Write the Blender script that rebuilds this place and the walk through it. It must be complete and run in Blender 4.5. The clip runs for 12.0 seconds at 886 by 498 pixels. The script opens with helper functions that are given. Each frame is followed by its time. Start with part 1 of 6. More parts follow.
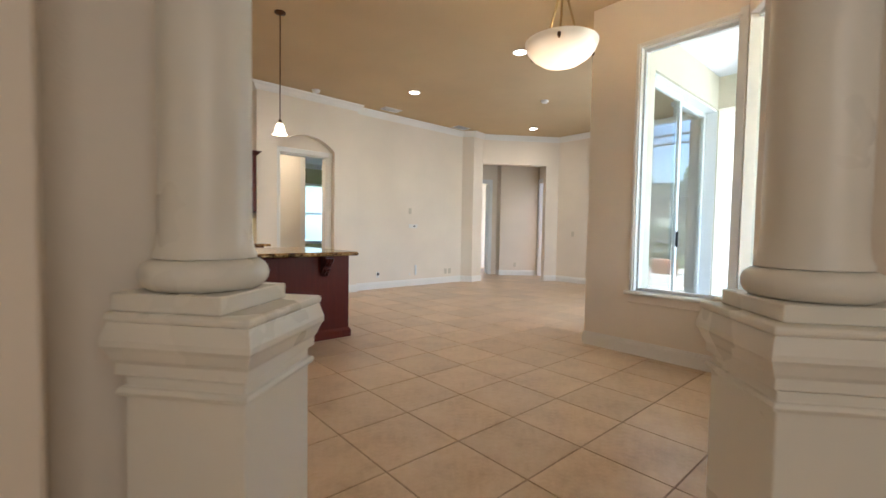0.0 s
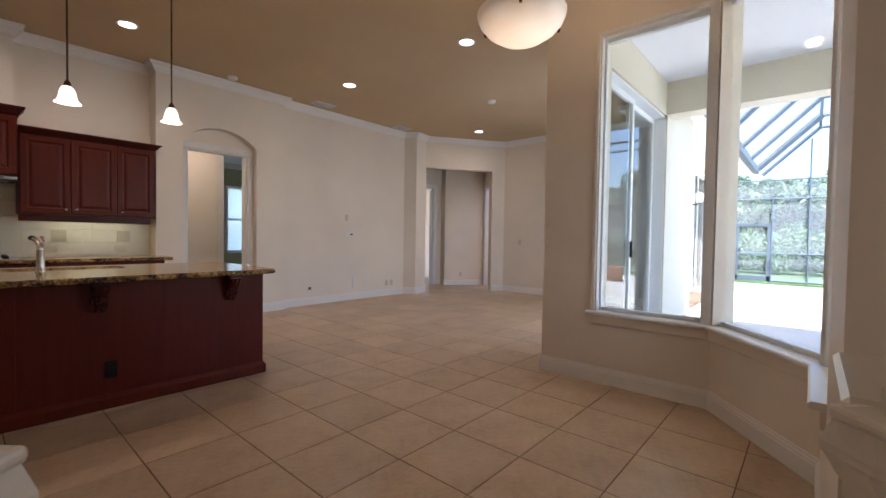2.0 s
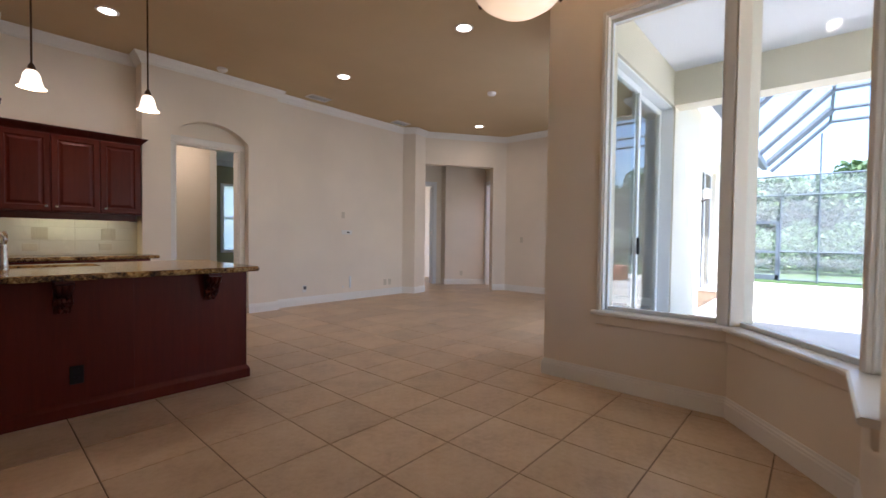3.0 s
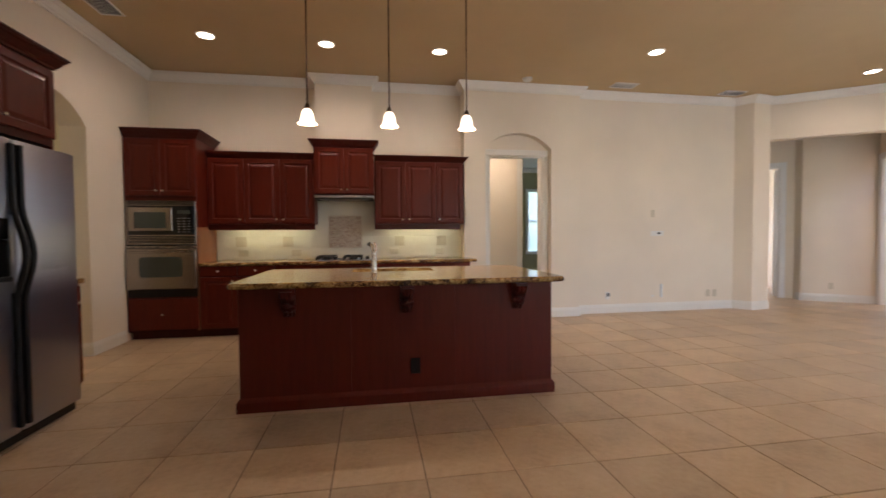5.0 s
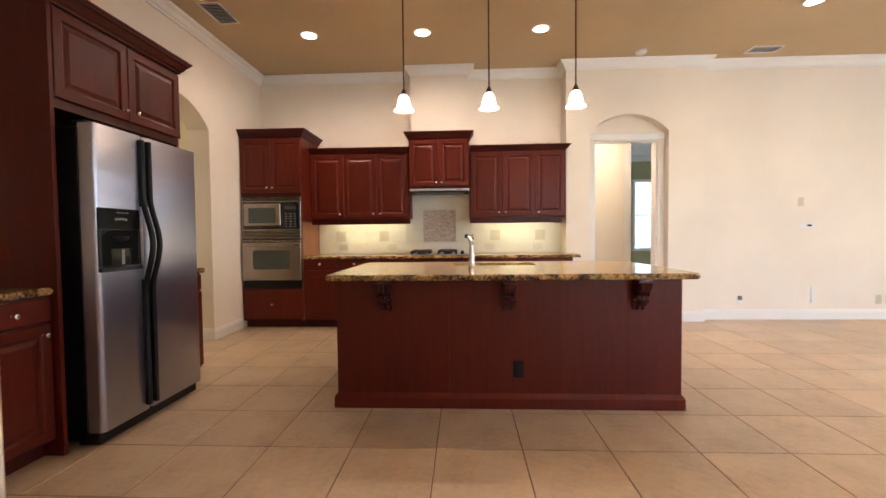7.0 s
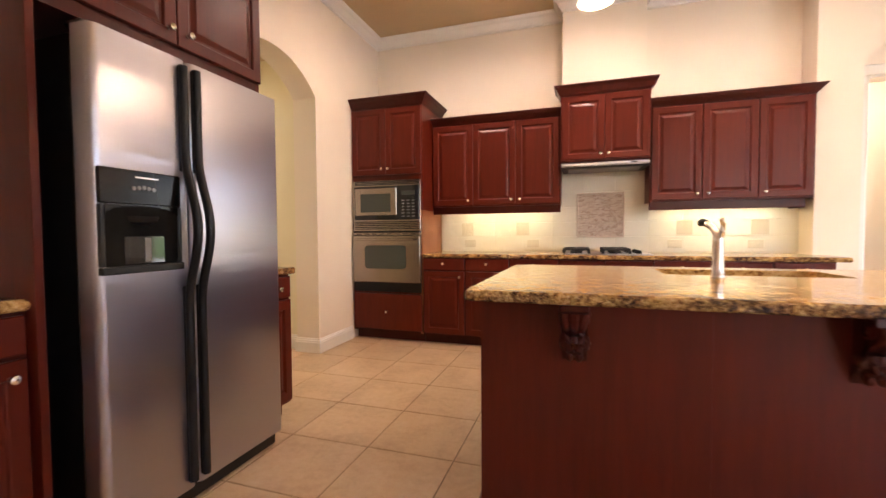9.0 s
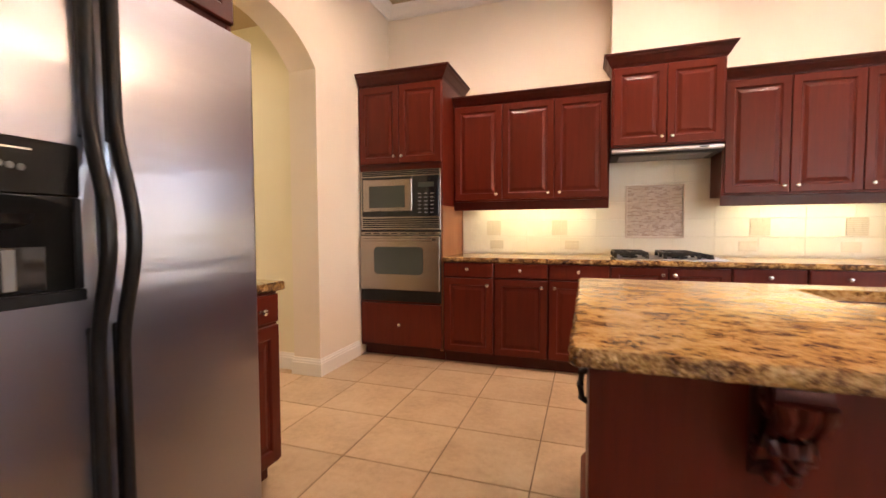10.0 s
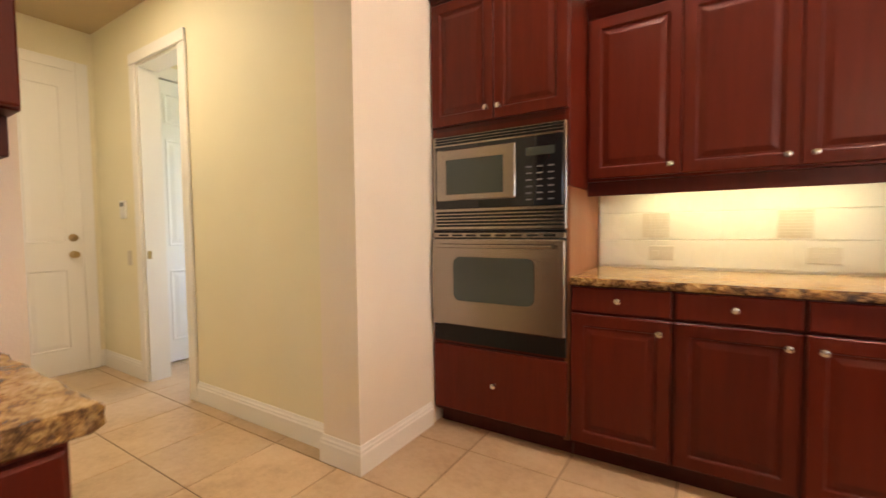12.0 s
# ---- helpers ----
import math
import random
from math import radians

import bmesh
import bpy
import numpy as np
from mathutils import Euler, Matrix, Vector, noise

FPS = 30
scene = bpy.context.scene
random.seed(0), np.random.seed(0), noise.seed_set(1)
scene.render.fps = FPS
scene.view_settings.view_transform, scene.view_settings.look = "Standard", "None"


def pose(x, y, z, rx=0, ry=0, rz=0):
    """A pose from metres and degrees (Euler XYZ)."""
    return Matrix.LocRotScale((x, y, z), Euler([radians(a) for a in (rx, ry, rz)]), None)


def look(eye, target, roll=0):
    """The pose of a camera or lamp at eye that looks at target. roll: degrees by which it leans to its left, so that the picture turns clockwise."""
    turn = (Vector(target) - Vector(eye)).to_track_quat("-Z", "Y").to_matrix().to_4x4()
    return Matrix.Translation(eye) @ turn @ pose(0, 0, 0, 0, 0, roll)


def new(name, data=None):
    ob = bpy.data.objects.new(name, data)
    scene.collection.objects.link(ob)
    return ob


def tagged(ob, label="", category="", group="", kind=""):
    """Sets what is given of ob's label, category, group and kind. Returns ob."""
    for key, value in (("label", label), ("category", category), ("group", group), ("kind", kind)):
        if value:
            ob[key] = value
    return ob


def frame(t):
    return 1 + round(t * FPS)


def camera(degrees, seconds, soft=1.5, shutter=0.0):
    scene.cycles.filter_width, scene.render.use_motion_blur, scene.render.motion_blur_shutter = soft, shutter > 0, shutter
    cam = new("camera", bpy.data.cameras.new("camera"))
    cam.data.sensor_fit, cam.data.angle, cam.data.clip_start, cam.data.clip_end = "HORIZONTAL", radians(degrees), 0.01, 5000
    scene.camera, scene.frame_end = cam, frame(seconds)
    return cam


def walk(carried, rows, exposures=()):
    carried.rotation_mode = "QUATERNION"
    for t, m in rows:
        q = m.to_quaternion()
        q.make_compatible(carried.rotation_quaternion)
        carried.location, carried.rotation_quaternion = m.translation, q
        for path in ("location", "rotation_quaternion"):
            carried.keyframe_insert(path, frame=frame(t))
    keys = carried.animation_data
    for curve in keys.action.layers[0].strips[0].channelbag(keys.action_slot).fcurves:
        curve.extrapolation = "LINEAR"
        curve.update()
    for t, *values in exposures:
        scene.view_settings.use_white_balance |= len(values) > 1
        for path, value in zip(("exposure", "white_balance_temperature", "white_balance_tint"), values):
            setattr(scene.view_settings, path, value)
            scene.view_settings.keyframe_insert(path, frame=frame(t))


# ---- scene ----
cam = camera(92.9, 12.0, shutter=0.4)
PATH = [
    (0, (0.1, 0.145, 1.131), (1.418, 1.647, 1.047), 1.0),
    (0.5, (0.329, 0.398, 1.137), (1.679, 1.872, 1.06), 1.0),
    (1, (0.469, 0.563, 1.189), (1.873, 1.985, 1.12), 1.0),
    (1.5, (0.542, 0.588, 1.195), (2.004, 1.952, 1.136), 0.9),
    (2, (0.578, 0.59, 1.19), (2.082, 1.906, 1.136), 0.9),
    (2.5, (0.681, 0.603, 1.159), (2.199, 1.904, 1.11), 0.8),
    (2.7, (0.734, 0.63, 1.15), (2.251, 1.932, 1.1), 0.8),
    (4.3, (0.94, 1.016, 1.161), (1.829, 2.806, 1.1), -0.1),
    (4.5, (0.962, 1.044, 1.18), (1.666, 2.915, 1.12), -0.1),
    (5, (0.935, 1.098, 1.209), (1.265, 3.07, 1.146), -0.4),
    (5.5, (0.919, 1.123, 1.215), (1.047, 3.118, 1.148), -0.5),
    (6, (0.906, 1.141, 1.204), (0.942, 3.139, 1.139), -0.5),
    (6.5, (0.891, 1.191, 1.187), (0.859, 3.19, 1.123), -0.5),
    (7, (0.876, 1.371, 1.157), (0.782, 3.367, 1.088), -0.6),
    (7.5, (0.844, 1.646, 1.149), (0.624, 3.632, 1.076), -0.6),
    (7.7, (0.799, 1.749, 1.143), (0.495, 3.725, 1.067), -0.6),
    (9.5, (0.193, 2.935, 1.092), (-0.453, 4.826, 1.015), -0.3),
    (10, (0.017, 3.201, 1.129), (-0.625, 5.093, 1.037), -0.2),
    (10.5, (-0.119, 3.541, 1.142), (-0.756, 5.435, 1.053), -0.3),
    (11, (-0.252, 3.896, 1.144), (-0.896, 5.787, 1.054), -0.2),
    (11.5, (-0.429, 4.202, 1.108), (-1.193, 6.049, 1.03), -0.1),
    (12, (-0.566, 4.531, 1.134), (-1.63, 6.221, 1.039), -0.6),
]
# stops, kelvin and tint: the camera adapts as it walks in from the bright bay
EXPOSURES = [(0.0, 2.86, 5750, 13), (1.0, 2.23, 5700, 19), (2.7, 2.08, 5700, 23), (4.4, 2.22, 6200, 22), (5.5, 2.9, 6200, 20), (6.5, 3.34, 6050, 20), (7.7, 3.57, 6300, 22), (9.5, 3.94, 6650, 29), (12.0, 3.84, 6750, 22)]
walk(cam, [(t, look(eye, target, roll)) for t, eye, target, roll in PATH], EXPOSURES)

# ---------------------------------------------------------------- world, sun and daylight
world = bpy.data.worlds.new("sky")
scene.world = world
world.use_nodes = True
wn, wl = world.node_tree.nodes, world.node_tree.links
sky = wn.new("ShaderNodeTexSky")
sky.sky_type, sky.sun_disc = "NISHITA", False
sky.sun_elevation, sky.sun_rotation = radians(58), radians(215)
wl.new(sky.outputs[0], wn["Background"].inputs[0])
wn["Background"].inputs[1].default_value = 0.15


def lamp(name, kind, m, energy, colour, **settings):
    data = bpy.data.lights.new(name, kind)
    data.energy, data.color = energy, colour
    if kind == "AREA":
        data.shape = settings["shape"]
        data.size = settings["size"]
        data.size_y = settings["size_y"] if "size_y" in settings else settings["size"]
    if kind == "SUN":
        data.angle = settings["angle"]
    if kind == "SPOT":
        data.spot_size, data.spot_blend, data.shadow_soft_size = settings["spot"], 0.8, settings["size"]
    if kind == "POINT":
        data.shadow_soft_size = settings["size"]
    ob = new(name, data)
    ob.matrix_world = m
    return ob


lamp("sun", "SUN", look((0, 0, 20), (5.6, 8.0, 4.3)), 5.0, (1.0, 0.95, 0.88), angle=radians(0.5))
DAY = (0.86, 0.93, 1.0)
WARM = (1.0, 0.72, 0.42)
# sky light through the living room's wide glass doors, then two added fill lamps
lamp("daylight_sliders", "AREA", look((6.0, 2.5, 1.5), (6.0, 6.0, 1.2)), 3.68, DAY, shape="RECTANGLE", size=2.1, size_y=2.7)
lamp("living_fill", "AREA", look((8.62, 3.3, 1.6), (5.0, 4.6, 1.0)), 2.88, DAY, shape="RECTANGLE", size=1.2, size_y=2.2)
lamp("foyer_fill", "AREA", look((-0.3, -1.6, 1.9), (0.8, 1.5, 1.0)), 2.3, (1.0, 0.92, 0.76), shape="RECTANGLE", size=1.6, size_y=1.8)

lamp("daylight_laundry", "AREA", look((-3.6, 8.28, 1.55), (-3.7, 6.2, 0.9)), 1.0, DAY, shape="RECTANGLE", size=1.15, size_y=1.25)
lamp("daylight_bedroom", "AREA", look((11.9, 8.1, 1.35), (9.0, 7.0, 1.2)), 9.0, DAY, shape="RECTANGLE", size=1.8, size_y=2.3)

# ---------------------------------------------------------------- materials


def mat(name, colour=(0.8, 0.8, 0.8), rough=0.5, metal=0.0, spec=0.5):
    m = bpy.data.materials.new(name)
    m.use_nodes = True
    b = m.node_tree.nodes["Principled BSDF"]
    b.inputs["Base Color"].default_value = (*colour, 1)
    b.inputs["Roughness"].default_value = rough
    b.inputs["Metallic"].default_value = metal
    b.inputs["Specular IOR Level"].default_value = spec
    return m


class Nodes:
    """Small helper to wire a node material."""

    def __init__(self, m):
        self.t = m.node_tree
        self.b = self.t.nodes["Principled BSDF"]

    def n(self, kind, **values):
        node = self.t.nodes.new(kind)
        for key, value in values.items():
            node.inputs[key.replace("_", " ")].default_value = value
        return node

    def link(self, a, b):
        self.t.links.new(a, b)

    def coords(self, scale=(1, 1, 1), rot=(0, 0, 0), loc=(0, 0, 0), kind="Object"):
        c = self.t.nodes.new("ShaderNodeTexCoord")
        mp = self.t.nodes.new("ShaderNodeMapping")
        mp.inputs["Scale"].default_value = scale
        mp.inputs["Rotation"].default_value = rot
        mp.inputs["Location"].default_value = loc
        self.link(c.outputs[kind], mp.inputs[0])
        return mp.outputs[0]

    def position(self):
        return self.t.nodes.new("ShaderNodeNewGeometry").outputs["Position"]

    def noise(self, vec, scale, detail=4.0, rough=0.55):
        k = self.n("ShaderNodeTexNoise", Scale=scale, Detail=detail, Roughness=rough)
        self.link(vec, k.inputs["Vector"])
        return k.outputs["Fac"]

    def ramp(self, fac, stops):
        r = self.t.nodes.new("ShaderNodeValToRGB")
        e = r.color_ramp.elements
        while len(e) < len(stops):
            e.new(0.5)
        for el, (p, c) in zip(e, stops):
            el.position, el.color = p, (*c, 1)
        self.link(fac, r.inputs[0])
        return r.outputs[0]

    def mix(self, fac, a, b, blend="MIX"):
        k = self.t.nodes.new("ShaderNodeMix")
        k.data_type, k.blend_type = "RGBA", blend
        for value, slot in ((fac, 0), (a, 6), (b, 7)):
            if isinstance(value, (int, float)):
                k.inputs[slot].default_value = value
            elif isinstance(value, tuple):
                k.inputs[slot].default_value = (*value, 1)
            else:
                self.link(value, k.inputs[slot])
        return k.outputs[2]

    def math(self, op, a, b):
        k = self.t.nodes.new("ShaderNodeMath")
        k.operation = op
        for value, slot in ((a, 0), (b, 1)):
            if isinstance(value, (int, float)):
                k.inputs[slot].default_value = value
            else:
                self.link(value, k.inputs[slot])
        return k.outputs[0]

    def remap(self, fac, lo, hi):
        k = self.n("ShaderNodeMapRange")
        k.inputs[3].default_value, k.inputs[4].default_value = lo, hi
        self.link(fac, k.inputs[0])
        return k.outputs[0]

    def bump(self, height, strength, distance=0.01):
        k = self.n("ShaderNodeBump", Strength=strength, Distance=distance)
        self.link(height, k.inputs["Height"])
        self.link(k.outputs[0], self.b.inputs["Normal"])

    def base(self, socket):
        self.link(socket, self.b.inputs["Base Color"])

    def rough(self, socket):
        self.link(socket, self.b.inputs["Roughness"])


def paint(name, colour, rough=0.6, bumps=0.12, vary=0.05):
    m = mat(name, colour, rough, spec=0.35)
    k = Nodes(m)
    p = k.position()
    big = k.noise(p, 0.9, 3)
    lo = tuple(c * (1 - vary) for c in colour)
    hi = tuple(min(1, c * (1 + vary)) for c in colour)
    k.base(k.ramp(big, [(0.3, lo), (0.7, hi)]))
    k.bump(k.noise(p, 130, 3), bumps, 0.004)
    k.rough(k.remap(k.noise(p, 3, 3), rough - 0.06, rough + 0.08))
    return m


M_WALL = paint("cream_wall_paint", (0.82, 0.728, 0.61))
M_HALLWALL = paint("yellow_cream_wall_paint", (0.80, 0.73, 0.53))
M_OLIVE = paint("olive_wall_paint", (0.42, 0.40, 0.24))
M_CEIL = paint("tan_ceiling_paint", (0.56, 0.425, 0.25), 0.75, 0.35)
M_TRIM = paint("white_trim_paint", (0.82, 0.79, 0.74), 0.32, 0.02, 0.02)
M_COLUMN = paint("ivory_column_paint", (0.80, 0.76, 0.67), 0.28, 0.03, 0.03)
M_WHITE = paint("white_door_paint", (0.82, 0.82, 0.82), 0.35, 0.02, 0.02)
M_STUCCO = paint("beige_stucco", (0.66, 0.61, 0.49), 0.85, 0.5, 0.06)
M_SOFFIT = paint("white_lanai_ceiling", (0.80, 0.80, 0.82), 0.8, 0.2, 0.03)
M_ALU = mat("white_aluminium_frame", (0.75, 0.77, 0.78), 0.4)
M_CAGE = mat("grey_aluminium_beam", (0.10, 0.125, 0.155), 0.5, 0.0, 0.3)


def wood(name, dark, mid, light, rough=0.38):
    m = mat(name, mid, rough)
    k = Nodes(m)
    v = k.coords((9, 9, 0.7))
    g = k.noise(v, 3.0, 6, 0.65)
    fine = k.noise(k.coords((120, 120, 4)), 2.0, 3)
    obj = k.t.nodes.new("ShaderNodeObjectInfo").outputs["Random"]
    f = k.math("ADD", k.math("MULTIPLY", g, 0.8), k.math("MULTIPLY", fine, 0.2))
    c = k.ramp(f, [(0.22, dark), (0.5, mid), (0.82, light)])
    hsv = k.n("ShaderNodeHueSaturation")
    k.link(c, hsv.inputs["Color"])
    k.link(k.remap(obj, 0.88, 1.12), hsv.inputs["Value"])
    k.base(hsv.outputs[0])
    k.rough(k.remap(k.noise(k.position(), 6, 3), rough - 0.06, rough + 0.1))
    k.bump(fine, 0.05, 0.002)
    k.b.inputs["Coat Weight"].default_value = 0.04
    k.b.inputs["Specular IOR Level"].default_value = 0.25
    k.b.inputs["Coat Roughness"].default_value = 0.18
    return m


M_CHERRY = wood("cherry_wood", (0.070, 0.0076, 0.0031), (0.100, 0.0110, 0.0041), (0.126, 0.0160, 0.0058))
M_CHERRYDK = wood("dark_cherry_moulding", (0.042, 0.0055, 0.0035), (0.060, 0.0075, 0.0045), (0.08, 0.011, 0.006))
M_CHERRYLIT = wood("cherry_lit_panel", (0.20, 0.075, 0.03), (0.26, 0.10, 0.045), (0.30, 0.13, 0.06), 0.4)


def granite(name="golden_granite", gloss=(0.06, 0.16), dark=0.0, chip=0.0):
    m = mat(name, (0.4, 0.25, 0.12), gloss[0])
    k = Nodes(m)
    p = k.position()
    mp = k.n("ShaderNodeMapping")
    mp.inputs["Rotation"].default_value = (0, 0, 0.5)
    mp.inputs["Scale"].default_value = (0.95, 1.25, 1.1)
    k.link(p, mp.inputs[0])
    v = mp.outputs[0]
    a = k.noise(v, 12, 8, 0.78)
    b = k.noise(v, 70, 6, 0.7)
    f = k.math("ADD", k.math("MULTIPLY", a, 0.66), k.math("MULTIPLY", b, 0.34))
    c = k.ramp(f, [(0.37 + dark, (0.035, 0.017, 0.010)), (0.43 + dark, (0.20, 0.095, 0.030)), (0.485 + dark, (0.47, 0.27, 0.085)),
                   (0.55 + dark, (0.62, 0.41, 0.165)), (0.68 + dark, (0.70, 0.56, 0.33))])
    vor = k.n("ShaderNodeTexVoronoi", Scale=85.0)
    k.link(v, vor.inputs["Vector"])
    specks = k.ramp(vor.outputs["Distance"], [(0.1, (0.25, 0.2, 0.16)), (0.32, (1, 1, 1))])
    k.base(k.mix(0.55, c, specks, "MULTIPLY"))
    k.rough(k.remap(b, *gloss))
    if chip:
        k.bump(k.noise(p, 60, 4, 0.6), chip, 0.02)
    return m


M_GRANITE = granite()
# edge veins darkened for the rough cut and the shade it stands in
M_GRANITE_EDGE = granite("chiselled_granite_edge", (0.10, 0.30), 0.05, 1.0)


def tile_mat():
    m = mat("beige_floor_tile", (0.55, 0.42, 0.29), 0.34)
    k = Nodes(m)
    p = k.position()
    a = k.noise(p, 3.2, 6, 0.65)
    b = k.noise(p, 26, 5, 0.7)
    f = k.math("ADD", k.math("MULTIPLY", a, 0.65), k.math("MULTIPLY", b, 0.35))
    c = k.ramp(f, [(0.32, (0.42, 0.28, 0.16)), (0.5, (0.565, 0.40, 0.245)), (0.68, (0.645, 0.49, 0.325))])
    rnd = k.t.nodes.new("ShaderNodeObjectInfo").outputs["Random"]
    isl = k.t.nodes.new("ShaderNodeNewGeometry").outputs["Random Per Island"]
    hsv = k.n("ShaderNodeHueSaturation")
    k.link(c, hsv.inputs["Color"])
    k.link(k.remap(k.math("FRACT", k.math("ADD", rnd, isl), 0.0), 0.90, 1.08), hsv.inputs["Value"])
    k.base(hsv.outputs[0])
    k.rough(k.remap(a, 0.24, 0.42))
    k.bump(b, 0.10, 0.003)
    return m


M_TILE = tile_mat()
M_GROUT = paint("brown_grout", (0.16, 0.105, 0.065), 0.9, 0.4, 0.15)


def steel(name="brushed_stainless_steel", colour=(0.455, 0.455, 0.52), rough=0.285):
    m = mat(name, colour, rough, 1.0)
    k = Nodes(m)
    p = k.position()
    k.rough(k.remap(k.noise(p, 1.5, 2), rough, rough + 0.02))
    # sheet metal is never quite flat: long shallow waves and a fine brushed grain
    mp = k.n("ShaderNodeMapping")
    mp.inputs["Scale"].default_value = (0.7, 0.7, 5.0)
    k.link(p, mp.inputs[0])
    k.bump(k.noise(mp.outputs[0], 2.2, 2, 0.4), 0.35, 0.012)
    # brushed grain: the gloss spreads sideways
    cr = k.t.nodes.new("ShaderNodeVectorMath")
    cr.operation = "CROSS_PRODUCT"
    k.link(k.t.nodes.new("ShaderNodeNewGeometry").outputs["Normal"], cr.inputs[0])
    cr.inputs[1].default_value = (0.01, 0.02, 1.0)
    k.link(cr.outputs[0], k.b.inputs["Tangent"])
    k.b.inputs["Anisotropic"].default_value = 0.8
    return m


M_STEEL = steel()
# brown of the reflected room mixed into this steel's base colour
M_APPLIANCE = steel("steel_with_warm_reflections", (0.36, 0.315, 0.27), 0.22)
M_NICKEL = mat("satin_nickel", (0.72, 0.69, 0.64), 0.25, 1.0)
M_BRONZE = mat("dark_bronze", (0.10, 0.055, 0.03), 0.4, 0.8)
M_BLACK = mat("black_plastic", (0.006, 0.006, 0.007), 0.35, spec=0.3)
M_PANEL = mat("glossy_dark_panel", (0.007, 0.0065, 0.006), 0.2, spec=0.2)
M_RECESSSHADE = mat("black_recess_shade", (0.003, 0.003, 0.003), 0.7, spec=0.1)
M_BLACKMAT = mat("matt_black_cast_iron", (0.012, 0.012, 0.012), 0.6)
M_BLACKGLASS = mat("black_glass", (0.012, 0.014, 0.016), 0.06)
M_OVENGLASS = mat("smoked_oven_glass", (0.055, 0.065, 0.055), 0.08)
M_PLATE = mat("ivory_plastic", (0.62, 0.55, 0.43), 0.4)
M_SPLASHPLATE = mat("cream_outlet_plastic", (0.62, 0.57, 0.46), 0.35)
M_WHITEPL = mat("white_plastic", (0.78, 0.76, 0.72), 0.4)
M_GREYPL = mat("grey_button_plastic", (0.18, 0.18, 0.18), 0.45)
M_BRASS = mat("aged_brass", (0.45, 0.32, 0.15), 0.3, 1.0)
M_DARKSLOT = mat("dark_slot", (0.02, 0.018, 0.016), 0.8)


def splash_mat():
    m = paint("glazed_splash_tile", (0.72, 0.69, 0.60), 0.25, 0.08, 0.06)
    return m


M_SPLASH = splash_mat()
M_SPLASHGROUT = paint("pale_grout", (0.68, 0.65, 0.56), 0.85, 0.2, 0.05)


def stone_mat():
    m = mat("split_stone_strip", (0.5, 0.42, 0.33), 0.6)
    k = Nodes(m)
    isl = k.t.nodes.new("ShaderNodeNewGeometry").outputs["Random Per Island"]
    k.base(k.ramp(isl, [(0.0, (0.40, 0.28, 0.22)), (0.4, (0.54, 0.43, 0.35)), (0.75, (0.62, 0.52, 0.44)), (1.0, (0.48, 0.36, 0.28))]))
    k.bump(k.noise(k.position(), 90, 4), 0.3, 0.004)
    return m


M_STONE = stone_mat()
M_STONE2 = paint("pale_carved_stone", (0.57, 0.51, 0.40), 0.6, 0.5, 0.14)


def glow(name, colour, strength, base=(0.9, 0.85, 0.75)):
    m = mat(name, base, 0.3)
    b = m.node_tree.nodes["Principled BSDF"]
    b.inputs["Emission Color"].default_value = (*colour, 1)
    b.inputs["Emission Strength"].default_value = strength
    return m


M_CAN = glow("lit_lamp_lens", (1.0, 0.88, 0.70), 4.0)
M_SHADE = glow("lit_frosted_shade", (1.0, 0.83, 0.58), 0.5)
M_STRIP = glow("lit_strip_lamp", (1.0, 0.92, 0.55), 1.0)


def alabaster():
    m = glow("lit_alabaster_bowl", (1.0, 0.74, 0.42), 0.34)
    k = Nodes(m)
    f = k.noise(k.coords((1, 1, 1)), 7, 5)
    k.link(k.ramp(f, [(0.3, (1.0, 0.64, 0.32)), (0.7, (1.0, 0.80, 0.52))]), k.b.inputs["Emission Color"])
    # emission painted to fade upward, bright bottom to dim rim, like bulbs set low
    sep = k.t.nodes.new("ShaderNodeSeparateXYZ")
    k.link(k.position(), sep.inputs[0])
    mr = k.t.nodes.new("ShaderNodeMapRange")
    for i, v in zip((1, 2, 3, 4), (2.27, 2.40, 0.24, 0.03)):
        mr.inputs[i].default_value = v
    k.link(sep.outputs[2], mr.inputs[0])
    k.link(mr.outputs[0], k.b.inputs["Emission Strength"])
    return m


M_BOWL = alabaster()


def glass_mat(name, tint=(0.93, 0.97, 0.96)):
    m = bpy.data.materials.new(name)
    m.use_nodes = True
    t = m.node_tree
    t.nodes.remove(t.nodes["Principled BSDF"])
    tr = t.nodes.new("ShaderNodeBsdfTransparent")
    tr.inputs[0].default_value = (*tint, 1)
    gl = t.nodes.new("ShaderNodeBsdfGlossy")
    gl.inputs["Roughness"].default_value = 0.02
    lw = t.nodes.new("ShaderNodeLayerWeight")
    pw = t.nodes.new("ShaderNodeMath")
    pw.operation, pw.inputs[1].default_value = "POWER", 5.0
    t.links.new(lw.outputs["Facing"], pw.inputs[0])
    ad = t.nodes.new("ShaderNodeMath")
    ad.operation, ad.inputs[1].default_value, ad.inputs[2].default_value = "MULTIPLY_ADD", 0.85, 0.02
    t.links.new(pw.outputs[0], ad.inputs[0])
    mx = t.nodes.new("ShaderNodeMixShader")
    t.links.new(ad.outputs[0], mx.inputs[0])
    t.links.new(tr.outputs[0], mx.inputs[1])
    t.links.new(gl.outputs[0], mx.inputs[2])
    t.links.new(mx.outputs[0], t.nodes["Material Output"].inputs[0])
    return m


M_GLASS = glass_mat("clear_window_glass")


